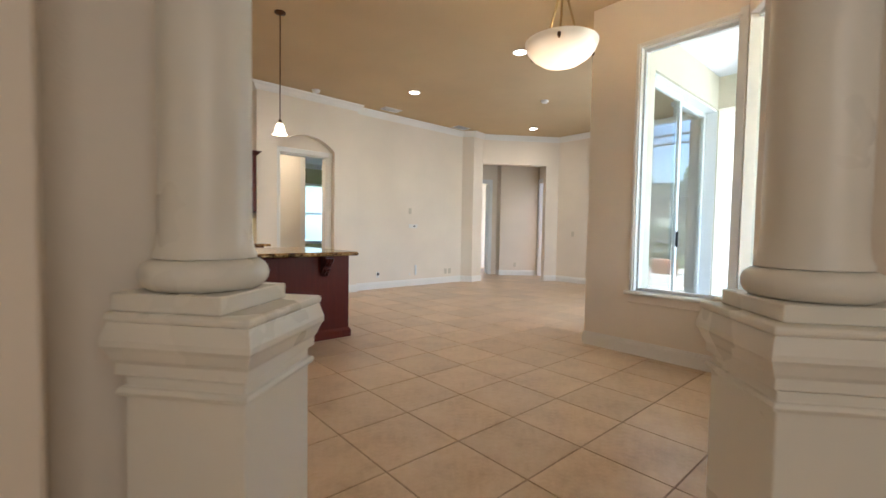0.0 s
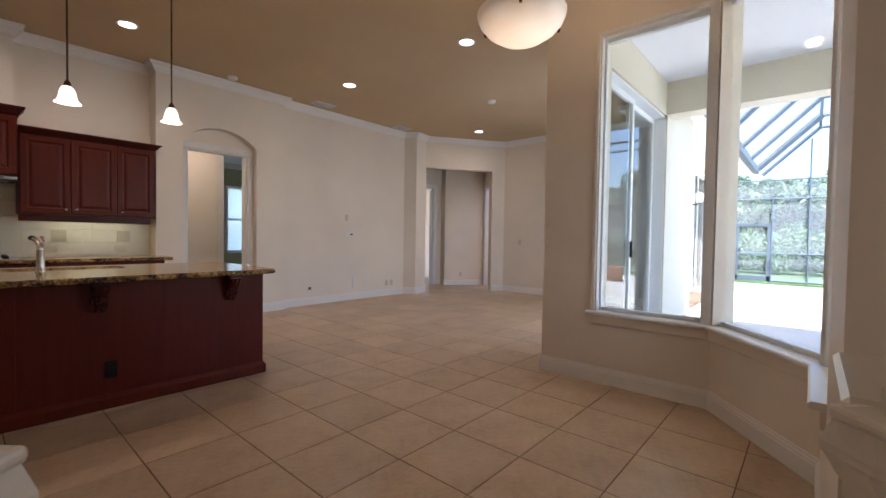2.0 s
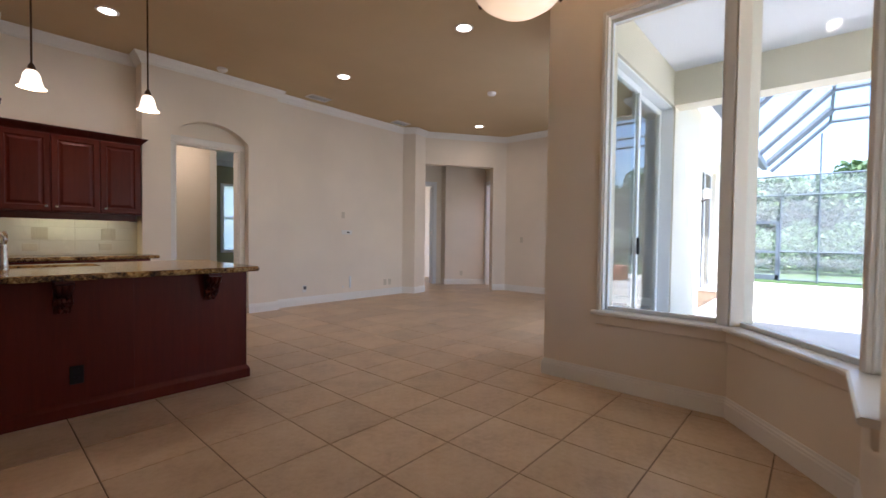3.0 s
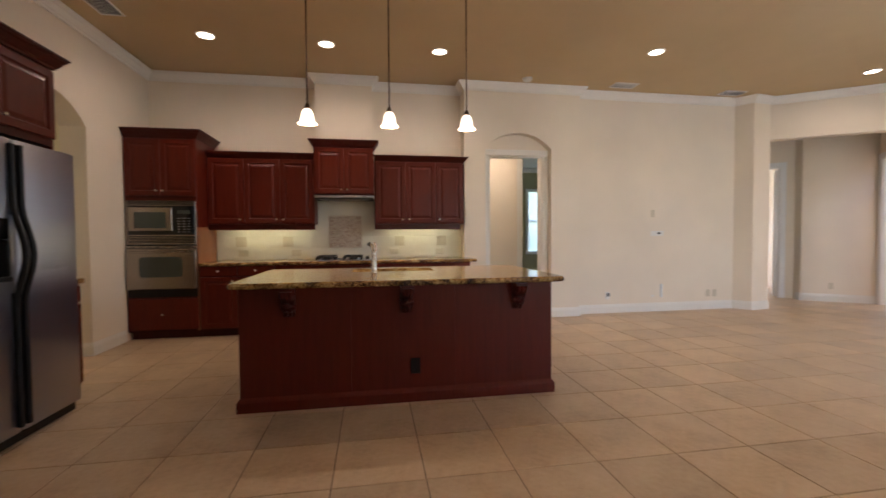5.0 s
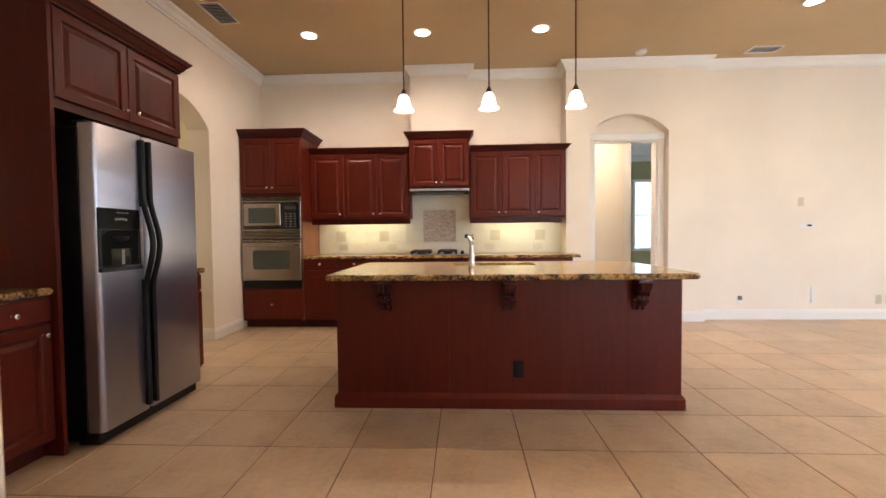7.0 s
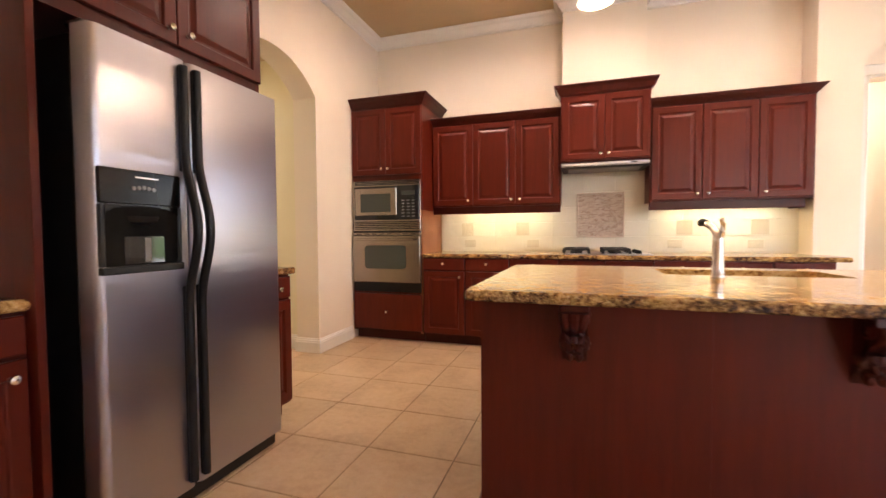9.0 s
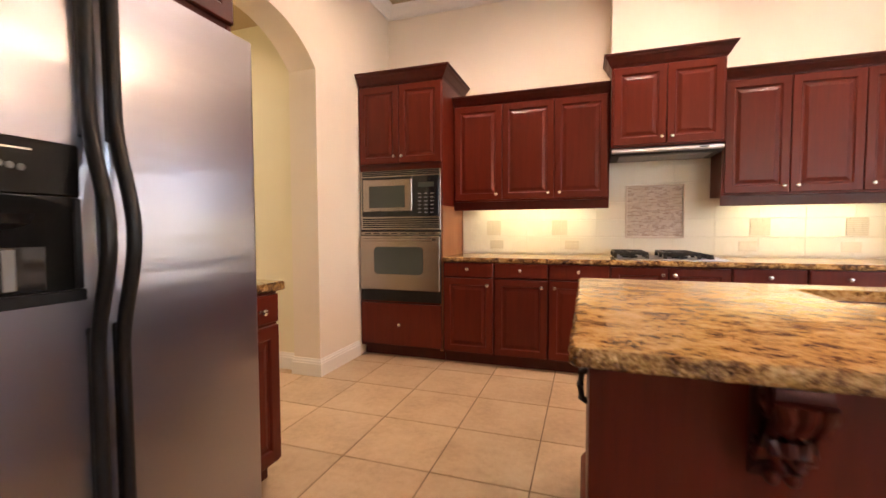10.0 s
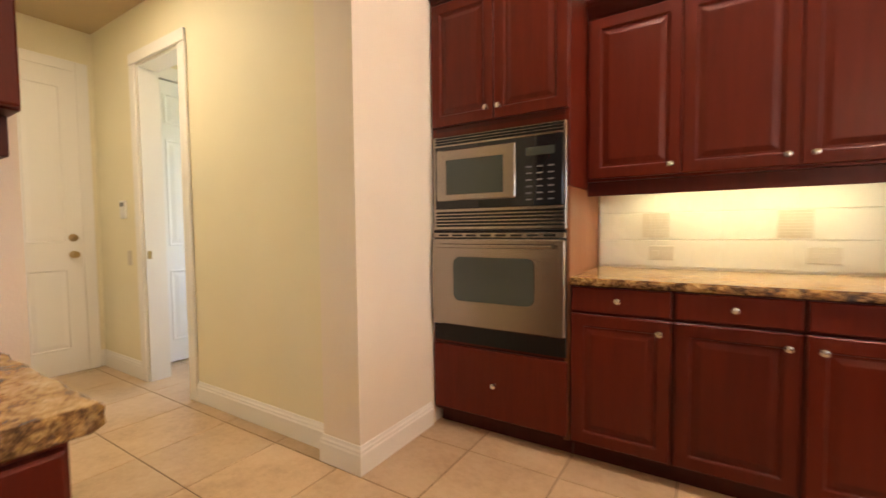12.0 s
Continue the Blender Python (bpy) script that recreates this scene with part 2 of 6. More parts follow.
def white_sheet_mat():
    m = mat("thin_white_sheet", (0.85, 0.85, 0.83), 0.8, spec=0.1)
    t = m.node_tree
    tl = t.nodes.new("ShaderNodeBsdfTranslucent")
    tl.inputs[0].default_value = (0.92, 0.93, 0.92, 1)
    tr = t.nodes.new("ShaderNodeBsdfTransparent")
    a, b = t.nodes.new("ShaderNodeMixShader"), t.nodes.new("ShaderNodeMixShader")
    a.inputs[0].default_value, b.inputs[0].default_value = 0.85, 0.22
    t.links.new(t.nodes["Principled BSDF"].outputs[0], a.inputs[1])
    t.links.new(tl.outputs[0], a.inputs[2])
    t.links.new(a.outputs[0], b.inputs[1])
    t.links.new(tr.outputs[0], b.inputs[2])
    t.links.new(b.outputs[0], t.nodes["Material Output"].inputs[0])
    return m


M_WHITESHEET = white_sheet_mat()


def screen_mat():
    m = bpy.data.materials.new("fine_insect_screen")
    m.use_nodes = True
    t = m.node_tree
    t.nodes.remove(t.nodes["Principled BSDF"])
    tr = t.nodes.new("ShaderNodeBsdfTransparent")
    df = t.nodes.new("ShaderNodeBsdfDiffuse")
    df.inputs[0].default_value = (0.50, 0.53, 0.56, 1)
    mx = t.nodes.new("ShaderNodeMixShader")
    mx.inputs[0].default_value = 0.16
    t.links.new(tr.outputs[0], mx.inputs[1])
    t.links.new(df.outputs[0], mx.inputs[2])
    t.links.new(mx.outputs[0], t.nodes["Material Output"].inputs[0])
    return m


M_SCREEN = screen_mat()
M_CABGLASS = mat("dark_cabinet_glass", (0.02, 0.02, 0.02), 0.08)
M_DECK = paint("pale_paver_deck", (0.62, 0.58, 0.53), 0.85, 0.5, 0.10)
M_GRASS = paint("lawn_grass", (0.07, 0.12, 0.03), 0.9, 0.8, 0.3)


def leaf_mat(name, a, b):
    m = mat(name, a, 0.55)
    k = Nodes(m)
    isl = k.t.nodes.new("ShaderNodeNewGeometry").outputs["Random Per Island"]
    k.base(k.ramp(isl, [(0.0, a), (1.0, b)]))
    k.b.inputs["Subsurface Weight"].default_value = 0.0
    return m


M_LEAF = leaf_mat("hedge_leaves", (0.05, 0.12, 0.02), (0.11, 0.20, 0.045))
M_LEAF2 = leaf_mat("tree_leaves", (0.06, 0.12, 0.03), (0.13, 0.20, 0.07))
M_BARK = paint("tree_bark", (0.16, 0.12, 0.09), 0.9, 0.8, 0.3)
M_TERRA = paint("terracotta_brick", (0.42, 0.20, 0.13), 0.85, 0.4, 0.15)

# ---------------------------------------------------------------- mesh helpers


def face(bm, verts):
    try:
        return bm.faces.new(verts)
    except ValueError:
        return None


def box(bm, x0, x1, y0, y1, z0, z1, bevel=0.0, seg=1):
    vs = [bm.verts.new((x, y, z)) for z in (z0, z1) for x, y in ((x0, y0), (x1, y0), (x1, y1), (x0, y1))]
    fs = [(3, 2, 1, 0), (4, 5, 6, 7), (0, 1, 5, 4), (1, 2, 6, 5), (2, 3, 7, 6), (3, 0, 4, 7)]
    made = [bm.faces.new([vs[i] for i in f]) for f in fs]
    if bevel:
        edges = list({e for f in made for e in f.edges})
        bmesh.ops.bevel(bm, geom=edges, offset=bevel, segments=seg, affect="EDGES", profile=0.5)
    return vs


def prism(bm, pts, axis, a, b):
    """A polygon of (u, v) drawn out along an axis: x -> (y, z), y -> (x, z), z -> (x, y)."""
    def at(u, v, w):
        return {"x": (w, u, v), "y": (u, w, v), "z": (u, v, w)}[axis]
    lo = [bm.verts.new(at(u, v, a)) for u, v in pts]
    hi = [bm.verts.new(at(u, v, b)) for u, v in pts]
    caps = [bm.faces.new(lo), bm.faces.new(hi[::-1])]
    n = len(pts)
    for i in range(n):
        face(bm, (lo[i], hi[i], hi[(i + 1) % n], lo[(i + 1) % n]))
    bmesh.ops.triangulate(bm, faces=caps)


def lathe(bm, profile, c=(0, 0, 0), seg=24, m=None):
    """Turn (r, z) pairs round the z axis through c."""
    rings = []
    for r, z in profile:
        if r < 1e-6:
            rings.append([bm.verts.new((c[0], c[1], c[2] + z))])
        else:
            rings.append([bm.verts.new((c[0] + r * math.cos(2 * math.pi * i / seg), c[1] + r * math.sin(2 * math.pi * i / seg), c[2] + z)) for i in range(seg)])
    for a, b in zip(rings, rings[1:]):
        for i in range(seg):
            j = (i + 1) % seg
            if len(a) == 1 and len(b) == 1:
                continue
            if len(a) == 1:
                face(bm, (a[0], b[j], b[i]))
            elif len(b) == 1:
                face(bm, (a[i], a[j], b[0]))
            else:
                face(bm, (a[i], a[j], b[j], b[i]))
    for ring, flip in ((rings[0], True), (rings[-1], False)):
        if len(ring) > 2:
            face(bm, ring[::-1] if flip else ring)
    if m is not None:
        bmesh.ops.transform(bm, matrix=m, verts=[v for ring in rings for v in ring])
    return [v for ring in rings for v in ring]


def tube(bm, pts, r, seg=10, r2=None):
    """A round bar along points."""
    pts = [Vector(p) for p in pts]
    rings = []
    for i, p in enumerate(pts):
        d = (pts[min(i + 1, len(pts) - 1)] - pts[max(i - 1, 0)]).normalized()
        side = d.cross(Vector((0, 0, 1)))
        side = Vector((1, 0, 0)) if side.length < 1e-3 else side.normalized()
        up = side.cross(d)
        rr = r if r2 is None else r + (r2 - r) * i / (len(pts) - 1)
        rings.append([bm.verts.new(p + rr * (math.cos(2 * math.pi * k / seg) * side + math.sin(2 * math.pi * k / seg) * up)) for k in range(seg)])
    for a, b in zip(rings, rings[1:]):
        for i in range(seg):
            face(bm, (a[i], a[(i + 1) % seg], b[(i + 1) % seg], b[i]))
    face(bm, rings[0][::-1]), face(bm, rings[-1])


def sweep(bm, path, profile, closed=False):
    """Draw a moulding's (out, z) profile along a plan path; out is to the left of the way walked."""
    n = len(path)
    P = [Vector(p) for p in path]
    rings = []
    for i in range(n):
        a = P[i] - P[i - 1] if (i or closed) else P[1] - P[0]
        b = P[(i + 1) % n] - P[i] if (i < n - 1 or closed) else P[-1] - P[-2]
        na, nb = Vector((-a.y, a.x)).normalized(), Vector((-b.y, b.x)).normalized()
        k = (na + nb) / max(0.15, 1 + na.dot(nb))
        rings.append([bm.verts.new((P[i].x + k.x * o, P[i].y + k.y * o, z)) for o, z in profile])
    m = len(profile)
    for i in range(n if closed else n - 1):
        a, b = rings[i], rings[(i + 1) % n]
        for j in range(m):
            face(bm, (a[j], b[j], b[(j + 1) % m], a[(j + 1) % m]))
    if not closed:
        face(bm, rings[0][::-1]), face(bm, rings[-1])


def rings_mesh(bm, w, h, rings, m):
    """Nested rectangles (inset, depth) of a face w x h that looks along -y, joined into one relief."""
    loops = []
    for inset, d in rings:
        loops.append([bm.verts.new(m @ Vector(p)) for p in ((inset, d, inset), (w - inset, d, inset), (w - inset, d, h - inset), (inset, d, h - inset))])
    for a, b in zip(loops, loops[1:]):
        for i in range(4):
            face(bm, (a[i], a[(i + 1) % 4], b[(i + 1) % 4], b[i]))
    face(bm, loops[0][::-1]), face(bm, loops[-1])


def origin_of(ob):
    v = Vector((0, 0, 0))
    while ob is not None:
        v += ob.location
        ob = ob.parent
    return v


def smooth_mesh(me, angle=0.6):
    for p in me.polygons:
        p.use_smooth = True
    me.set_sharp_from_angle(angle=angle)


def finish(bm, name, material, smooth):
    bmesh.ops.recalc_face_normals(bm, faces=bm.faces)
    me = bpy.data.meshes.new(name)
    bm.to_mesh(me)
    bm.free()
    me.materials.append(material)
    if smooth:
        smooth_mesh(me)
    return me


def part(name, bm, material, parent, label="", smooth=False):
    """Link a bmesh, drawn in world places, as one mesh under a thing or a part."""
    o = origin_of(parent)
    bmesh.ops.translate(bm, verts=bm.verts, vec=-o)
    ob = new(name, finish(bm, name, material, smooth))
    ob.parent = parent
    if label:
        ob["label"] = label
    return ob


def thing(name, at, label, category, group="", kind=""):
    ob = new(name)
    ob.location = at
    ob.empty_display_size = 0.1
    return tagged(ob, label, category, group, kind)


def solid(name, bm, material, label, category, group="", kind="", at=None, smooth=False):
    """A thing that is one mesh."""
    if at is not None:
        bmesh.ops.translate(bm, verts=bm.verts, vec=-Vector(at))
    ob = new(name, finish(bm, name, material, smooth))
    if at is not None:
        ob.location = at
    return tagged(ob, label, category, group, kind)


def boxpart(name, b, material, parent, bevel=0.0, label=""):
    bm = bmesh.new()
    box(bm, *b, bevel=bevel)
    return part(name, bm, material, parent, label)


H = 3.36  # ceiling


def wall(name, p0, p1, thick, openings=(), z0=-0.05, z1=H + 0.02, material=None, label="plain cream painted wall"):
    """A wall whose face runs p0 to p1; its thickness lies to the right of that way. openings: (s0, s1, z0, z1)."""
    a, b = Vector(p0), Vector(p1)
    d = (b - a).normalized()
    length = (b - a).length
    m = Matrix(((d.x, d.y, 0, a.x), (d.y, -d.x, 0, a.y), (0, 0, 1, 0), (0, 0, 0, 1)))
    bm = bmesh.new()
    cuts = sorted({0.0, length, *[s for o in openings for s in o[:2]]})
    for s0, s1 in zip(cuts, cuts[1:]):
        spans = [(z0, z1)]
        for o in openings:
            if o[0] <= s0 + 1e-6 and o[1] >= s1 - 1e-6:
                spans = [q for lo, hi in spans for q in ((lo, min(hi, o[2])), (max(lo, o[3]), hi)) if q[1] - q[0] > 1e-4]
        for lo, hi in spans:
            box(bm, s0, s1, 0, thick, lo, hi)
    bmesh.ops.transform(bm, matrix=m, verts=bm.verts)
    return solid(name, bm, material or M_WALL, label, "wall", kind="structure")


def arch_wall(name, s0, s1, r0, r1, spring, apex, axis, a, b, material, label):
    """A wall from s0 to s1 with an opening r0 to r1 under a flat arch."""
    bm = bmesh.new()
    half, rise = (r1 - r0) / 2, apex - spring
    rad = (half * half + rise * rise) / (2 * rise)
    mid, cz = (r0 + r1) / 2, apex - rad
    ang = math.asin(half / rad)
    arc = [(mid + rad * math.sin(t), cz + rad * math.cos(t)) for t in [ang - 2 * ang * i / 20 for i in range(21)]]
    arc = arc[::-1]
    top, low = H + 0.02, -0.05

    def at(u, v, w):
        return bm.verts.new((w, u, v) if axis == "x" else (u, w, v))
    sides = []
    for w in (a, b):
        lo = [at(u, v, w) for u, v in arc]
        hi = [at(u, top, w) for u, v in arc]
        ends = [at(s0, low, w), at(r0, low, w), at(r1, low, w), at(s1, low, w), at(s1, top, w), at(s0, top, w)]
        for i in range(len(arc) - 1):
            face(bm, (lo[i], lo[i + 1], hi[i + 1], hi[i]))
        face(bm, (ends[0], ends[1], lo[0], hi[0], ends[5]))
        face(bm, (ends[2], ends[3], ends[4], hi[-1], lo[-1]))
        sides.append([ends[0], ends[1], *lo, ends[2], ends[3], ends[4], *hi[::-1], ends[5]])
    n = len(sides[0])
    for i in range(n):
        face(bm, (sides[0][i], sides[0][(i + 1) % n], sides[1][(i + 1) % n], sides[1][i]))
    return solid(name, bm, material, label, "wall", kind="structure")


def wallbox(name, axis, lo, hi, a, b, openings=(), z0=-0.05, z1=H + 0.02, material=None, label="plain cream painted wall"):
    """A wall along x or y from lo to hi, between a and b across; openings in world places."""
    bm = bmesh.new()
    cuts = sorted({lo, hi, *[s for o in openings for s in o[:2]]})
    for s0, s1 in zip(cuts, cuts[1:]):
        spans = [(z0, z1)]
        for o in openings:
            if o[0] <= s0 + 1e-6 and o[1] >= s1 - 1e-6:
                spans = [q for p, r in spans for q in ((p, min(r, o[2])), (max(p, o[3]), r)) if q[1] - q[0] > 1e-4]
        for p, r in spans:
            if axis == "x":
                box(bm, s0, s1, a, b, p, r)
            else:
                box(bm, a, b, s0, s1, p, r)
    return solid(name, bm, material or M_WALL, label, "wall", kind="structure")


# ---------------------------------------------------------------- structure
# kitchen and living room shell
wallbox("wall_kitchen_back", "x", -2.10, 2.40, 7.18, 7.40)
arch_wall("wall_kitchen_side", 1.0, 7.19, 4.84, 5.93, 2.335, 2.585, "x", -2.15, -1.91, M_WALL, "cream painted wall with an arched passage")
wallbox("wall_living_back", "x", 2.22, 6.80, 7.05, 7.20, [(2.615, 3.43, -1, 2.37)])
arch_wall("wall_door_niche", 2.22, 3.96, 2.528, 3.517, 2.455, 2.675, "y", 6.92, 7.05, M_WALL, "cream wall with an arched door recess")
wallbox("wall_niche_return", "y", 6.925, 7.30, 2.221, 2.36)
bm = bmesh.new()
box(bm, 0.20, 0.95, 6.97, 7.19, 2.40, H + 0.01)
solid("wall_hood_chase", bm, M_WALL, "boxed cream chase above the range hood", "wall", kind="structure")
# slanted pier and diagonal corner with its opening
bm = bmesh.new()
prism(bm, [(6.69, 7.06), (6.835, 6.83), (7.185, 6.885), (7.32, 7.05), (7.32, 7.3), (6.69, 7.3)], "z", -0.05, H + 0.02)
solid("wall_corner_pier", bm, M_WALL, "faceted cream corner pier", "wall", kind="structure")
wall("wall_diagonal", (8.70, 5.866), (7.20, 6.90), 0.18, [(0.304, 1.822, -1, 2.70)])
VO, VE, VN = Vector((7.35, 6.93)), Vector((0.786, -0.618)), Vector((0.618, 0.786))


def vest(along, deep):
    """A place in the small vestibule: metres along the diagonal opening and behind it."""
    p = VO + VE * along + VN * deep
    return p.x, p.y


wall("wall_vestibule", vest(1.60, 1.2), vest(0.583, 1.2), 0.10)
wall("wall_vestibule_return", vest(0.583, 1.2), vest(0.52, 1.40), 0.10)
wall("wall_vestibule_left", vest(0.52, 1.40), vest(-1.6, 1.40), 0.12, [(0.21, 0.95, -1, 2.44)])
wall("wall_vestibule_right", vest(1.60, 0.15), vest(1.60, 1.2), 0.12, [(0.06, 0.96, -1, 2.44)])
wallbox("wall_living_end", "y", 2.30, 5.95, 8.70, 8.90)
wallbox("wall_living_front", "x", 4.262, 8.75, 2.22, 2.42, [(4.95, 7.15, -1, 2.95)])
# rooms glimpsed beyond the diagonal opening
wallbox("wall_far_north", "x", 6.6, 12.2, 9.2, 9.35, [(10.0, 11.6, 0.4, 2.6)], material=M_WALL)
wallbox("wall_far_east", "y", 4.0, 9.3, 12.0, 12.15, [(7.2, 9.1, 0.05, 2.55)], material=M_WALL)
wallbox("wall_far_south", "x", 8.8, 12.2, 4.0, 4.15, material=M_WALL)
wallbox("wall_far_west", "y", 7.2, 9.3, 6.6, 6.72, material=M_WALL)
# bay of the breakfast corner
SILL, HEAD = 0.60, 2.86
wallbox("wall_bay_side", "y", 1.09, 2.42, 4.06, 4.26, [(1.14, 1.94, SILL - 0.03, HEAD)])
B0, B1 = Vector((4.06, 1.11)), Vector((3.324, 0.53))
BL = (B1 - B0).length
wall("wall_bay_diagonal", (3.324, 0.53), (4.06, 1.11), 0.14, [(0.02, BL - 0.02, SILL - 0.03, HEAD)])
wallbox("wall_bay_end", "x", 1.86, 3.32, 0.33, 0.53, [(2.69, 3.31, SILL - 0.03, HEAD)])
wallbox("wall_dining_side", "y", -3.2, 0.345, 1.87, 2.07)
# closet block beside the columns, and the rooms behind the walk
bm = bmesh.new()
box(bm, -2.05, 0.05, 1.27, 2.08, -0.05, H + 0.02, 0.006)
box(bm, 0.04, 0.36, 1.44, 1.56, -0.05, H + 0.02)
solid("wall_closet", bm, M_WALL, "cream closet block at the kitchen's entry", "wall", kind="structure")
wallbox("wall_foyer_front", "x", -3.2, 2.1, -3.4, -3.2)
wallbox("wall_foyer_side", "y", -3.3, 1.4, -3.2, -3.0)
# side hall
wallbox("wall_hall_back", "x", -4.93, -2.05, 6.005, 6.125, [(-4.13, -3.515, -1, 2.36)], material=M_HALLWALL, label="yellow cream hall wall")
wallbox("wall_hall_front", "x", -5.5, -2.14, 4.55, 4.70, material=M_HALLWALL, label="yellow cream hall wall")
wallbox("wall_hall_end", "y", 4.6, 6.12, -5.07, -4.92, material=M_HALLWALL, label="yellow cream hall wall")
wallbox("wall_laundry_back", "x", -5.5, -2.6, 8.3, 8.45, [(-4.2, -3.0, 0.9, 2.2)], material=M_HALLWALL)
wallbox("wall_laundry_side", "y", 6.126, 8.4, -4.63, -4.505, material=M_HALLWALL)
wallbox("wall_laundry_end", "y", 6.126, 8.4, -2.75, -2.60, material=M_HALLWALL)
# room behind the arched niche door
wallbox("wall_study_partition", "x", 2.25, 3.50, 8.35, 8.47, material=M_WALL, label="tan wall beyond the niche door")
wallbox("wall_study_side", "y", 7.2, 8.4, 2.30, 2.42, material=M_HALLWALL)
# side opening out of view, added to let daylight into this room
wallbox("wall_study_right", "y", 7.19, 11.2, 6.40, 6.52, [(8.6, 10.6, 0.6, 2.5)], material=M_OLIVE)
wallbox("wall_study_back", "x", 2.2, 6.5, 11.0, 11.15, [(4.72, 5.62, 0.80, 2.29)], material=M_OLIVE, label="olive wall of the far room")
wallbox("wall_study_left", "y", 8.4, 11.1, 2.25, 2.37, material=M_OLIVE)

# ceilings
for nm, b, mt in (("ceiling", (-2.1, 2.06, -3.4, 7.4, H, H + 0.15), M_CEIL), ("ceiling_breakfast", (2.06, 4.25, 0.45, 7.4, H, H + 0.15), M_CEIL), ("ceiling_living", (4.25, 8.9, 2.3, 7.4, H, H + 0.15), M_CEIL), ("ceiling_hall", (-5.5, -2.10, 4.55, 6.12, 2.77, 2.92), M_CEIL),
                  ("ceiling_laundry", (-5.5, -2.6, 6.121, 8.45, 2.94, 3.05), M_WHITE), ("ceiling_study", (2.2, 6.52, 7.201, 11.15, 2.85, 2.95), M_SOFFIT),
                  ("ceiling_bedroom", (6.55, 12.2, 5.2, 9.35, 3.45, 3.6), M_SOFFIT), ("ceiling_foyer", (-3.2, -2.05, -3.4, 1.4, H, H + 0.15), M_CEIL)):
    bm = bmesh.new()
    box(bm, *b)
    solid(nm, bm, mt, "flat painted ceiling", "ceiling", kind="structure")

# ground outside, one sheet to the horizon
bm = bmesh.new()
bmesh.ops.create_grid(bm, x_segments=2, y_segments=2, size=900)
bmesh.ops.translate(bm, verts=bm.verts, vec=(0, 0, -0.16))
solid("ground", bm, M_GRASS, "lawn that runs out to the trees", "ground", kind="structure")
bm = bmesh.new()
box(bm, 2.3, 16.4, -9.0, 3.0, -0.20, -0.06)
solid("pavement", bm, M_DECK, "pale paved pool deck in bright sun", "deck", kind="structure")

# mouldings: crown along the ceiling and baseboards along the floor
CROWN = [(0.0, H - 0.115), (0.012, H - 0.112), (0.016, H - 0.095), (0.03, H - 0.082), (0.055, H - 0.045), (0.075, H - 0.032), (0.085, H - 0.02), (0.09, H - 0.004), (0.0, H - 0.004)]
BASE = [(0.0, 0.001), (0.016, 0.001), (0.016, 0.095), (0.012, 0.103), (0.012, 0.113), (0.007, 0.12), (0.004, 0.134), (0.0, 0.136)]


def moulding(name, path, profile, label, cat):
    bm = bmesh.new()
    sweep(bm, path, profile)
    return solid(name, bm, M_TRIM, label, cat, kind="structure")


north = [(8.70, 2.5), (8.70, 5.866), (7.20, 6.90), (6.835, 6.83), (6.69, 7.05), (3.96, 7.05), (3.96, 6.92), (2.22, 6.92), (2.22, 7.18), (0.95, 7.18), (0.95, 6.97), (0.20, 6.97), (0.20, 7.18), (-1.91, 7.18), (-1.91, 2.1)]
moulding("trim_crown", north, CROWN, "white crown moulding along the ceiling", "crown moulding")
moulding("baseboard_living", [(6.69, 7.05), (3.96, 7.05), (3.96, 6.92), (3.517, 6.92)], BASE, "white baseboard along the living room wall", "baseboard")
moulding("baseboard_pier", [(7.30, 7.03), (7.185, 6.885), (6.835, 6.83), (6.69, 7.05)], BASE, "white baseboard round the corner pier", "baseboard")
moulding("baseboard_end", [(8.70, 2.46), (8.70, 5.866), (8.455, 6.035)], BASE, "white baseboard of the living room end wall", "baseboard")
moulding("baseboard_vestibule", [vest(1.60, 1.2), vest(0.583, 1.2), vest(0.545, 1.32)], BASE, "white baseboard of the small vestibule", "baseboard")
moulding("baseboard_bay", [(1.86, 0.53), (3.324, 0.53), (4.06, 1.11), (4.06, 2.42), (4.40, 2.42)], BASE, "white stepped baseboard round the bay", "baseboard")
moulding("baseboard_arch", [(-1.91, 6.52), (-1.91, 5.93), (-2.15, 5.93), (-2.15, 6.005), (-3.43, 6.005)], BASE, "white baseboard turning through the arch", "baseboard")
moulding("baseboard_hall", [(-4.216, 6.005), (-4.92, 6.005), (-4.92, 5.97)], BASE, "white baseboard at the hall's end", "baseboard")
moulding("baseboard_closet", [(0.05, 1.6), (0.05, 2.08), (-1.27, 2.08)][::-1], BASE, "white baseboard round the closet block", "baseboard")

# arched passage, doors and casings


def casing(name, x0, x1, top, y, label, w=0.085, d=0.022):
    """White casing on a wall that looks along -y."""
    root = thing(name, ((x0 + x1) / 2, y, 0), label, "door casing", kind="structure")
    for nm, b in (("jamb_trim", (x0 - w, x0, y - d, y, 0, top)), ("jamb_trim", (x1, x1 + w, y - d, y, 0, top)), ("head_trim", (x0 - w, x1 + w, y - d - 0.003, y, top, top + w))):
        boxpart(nm, b, M_TRIM, root, 0.006)
    boxpart("jamb_lining", (x0 + 0.001, x0 + 0.016, y, y + 0.14, 0, top - 0.016), M_TRIM, root)
    boxpart("jamb_lining", (x1 - 0.016, x1 - 0.001, y, y + 0.14, 0, top - 0.016), M_TRIM, root)
    boxpart("head_lining", (x0 + 0.001, x1 - 0.001, y, y + 0.14, top - 0.016, top - 0.001), M_TRIM, root)
    return root


casing("door_1", 2.615, 3.43, 2.37, 7.05, "white cased doorway inside the arched niche")
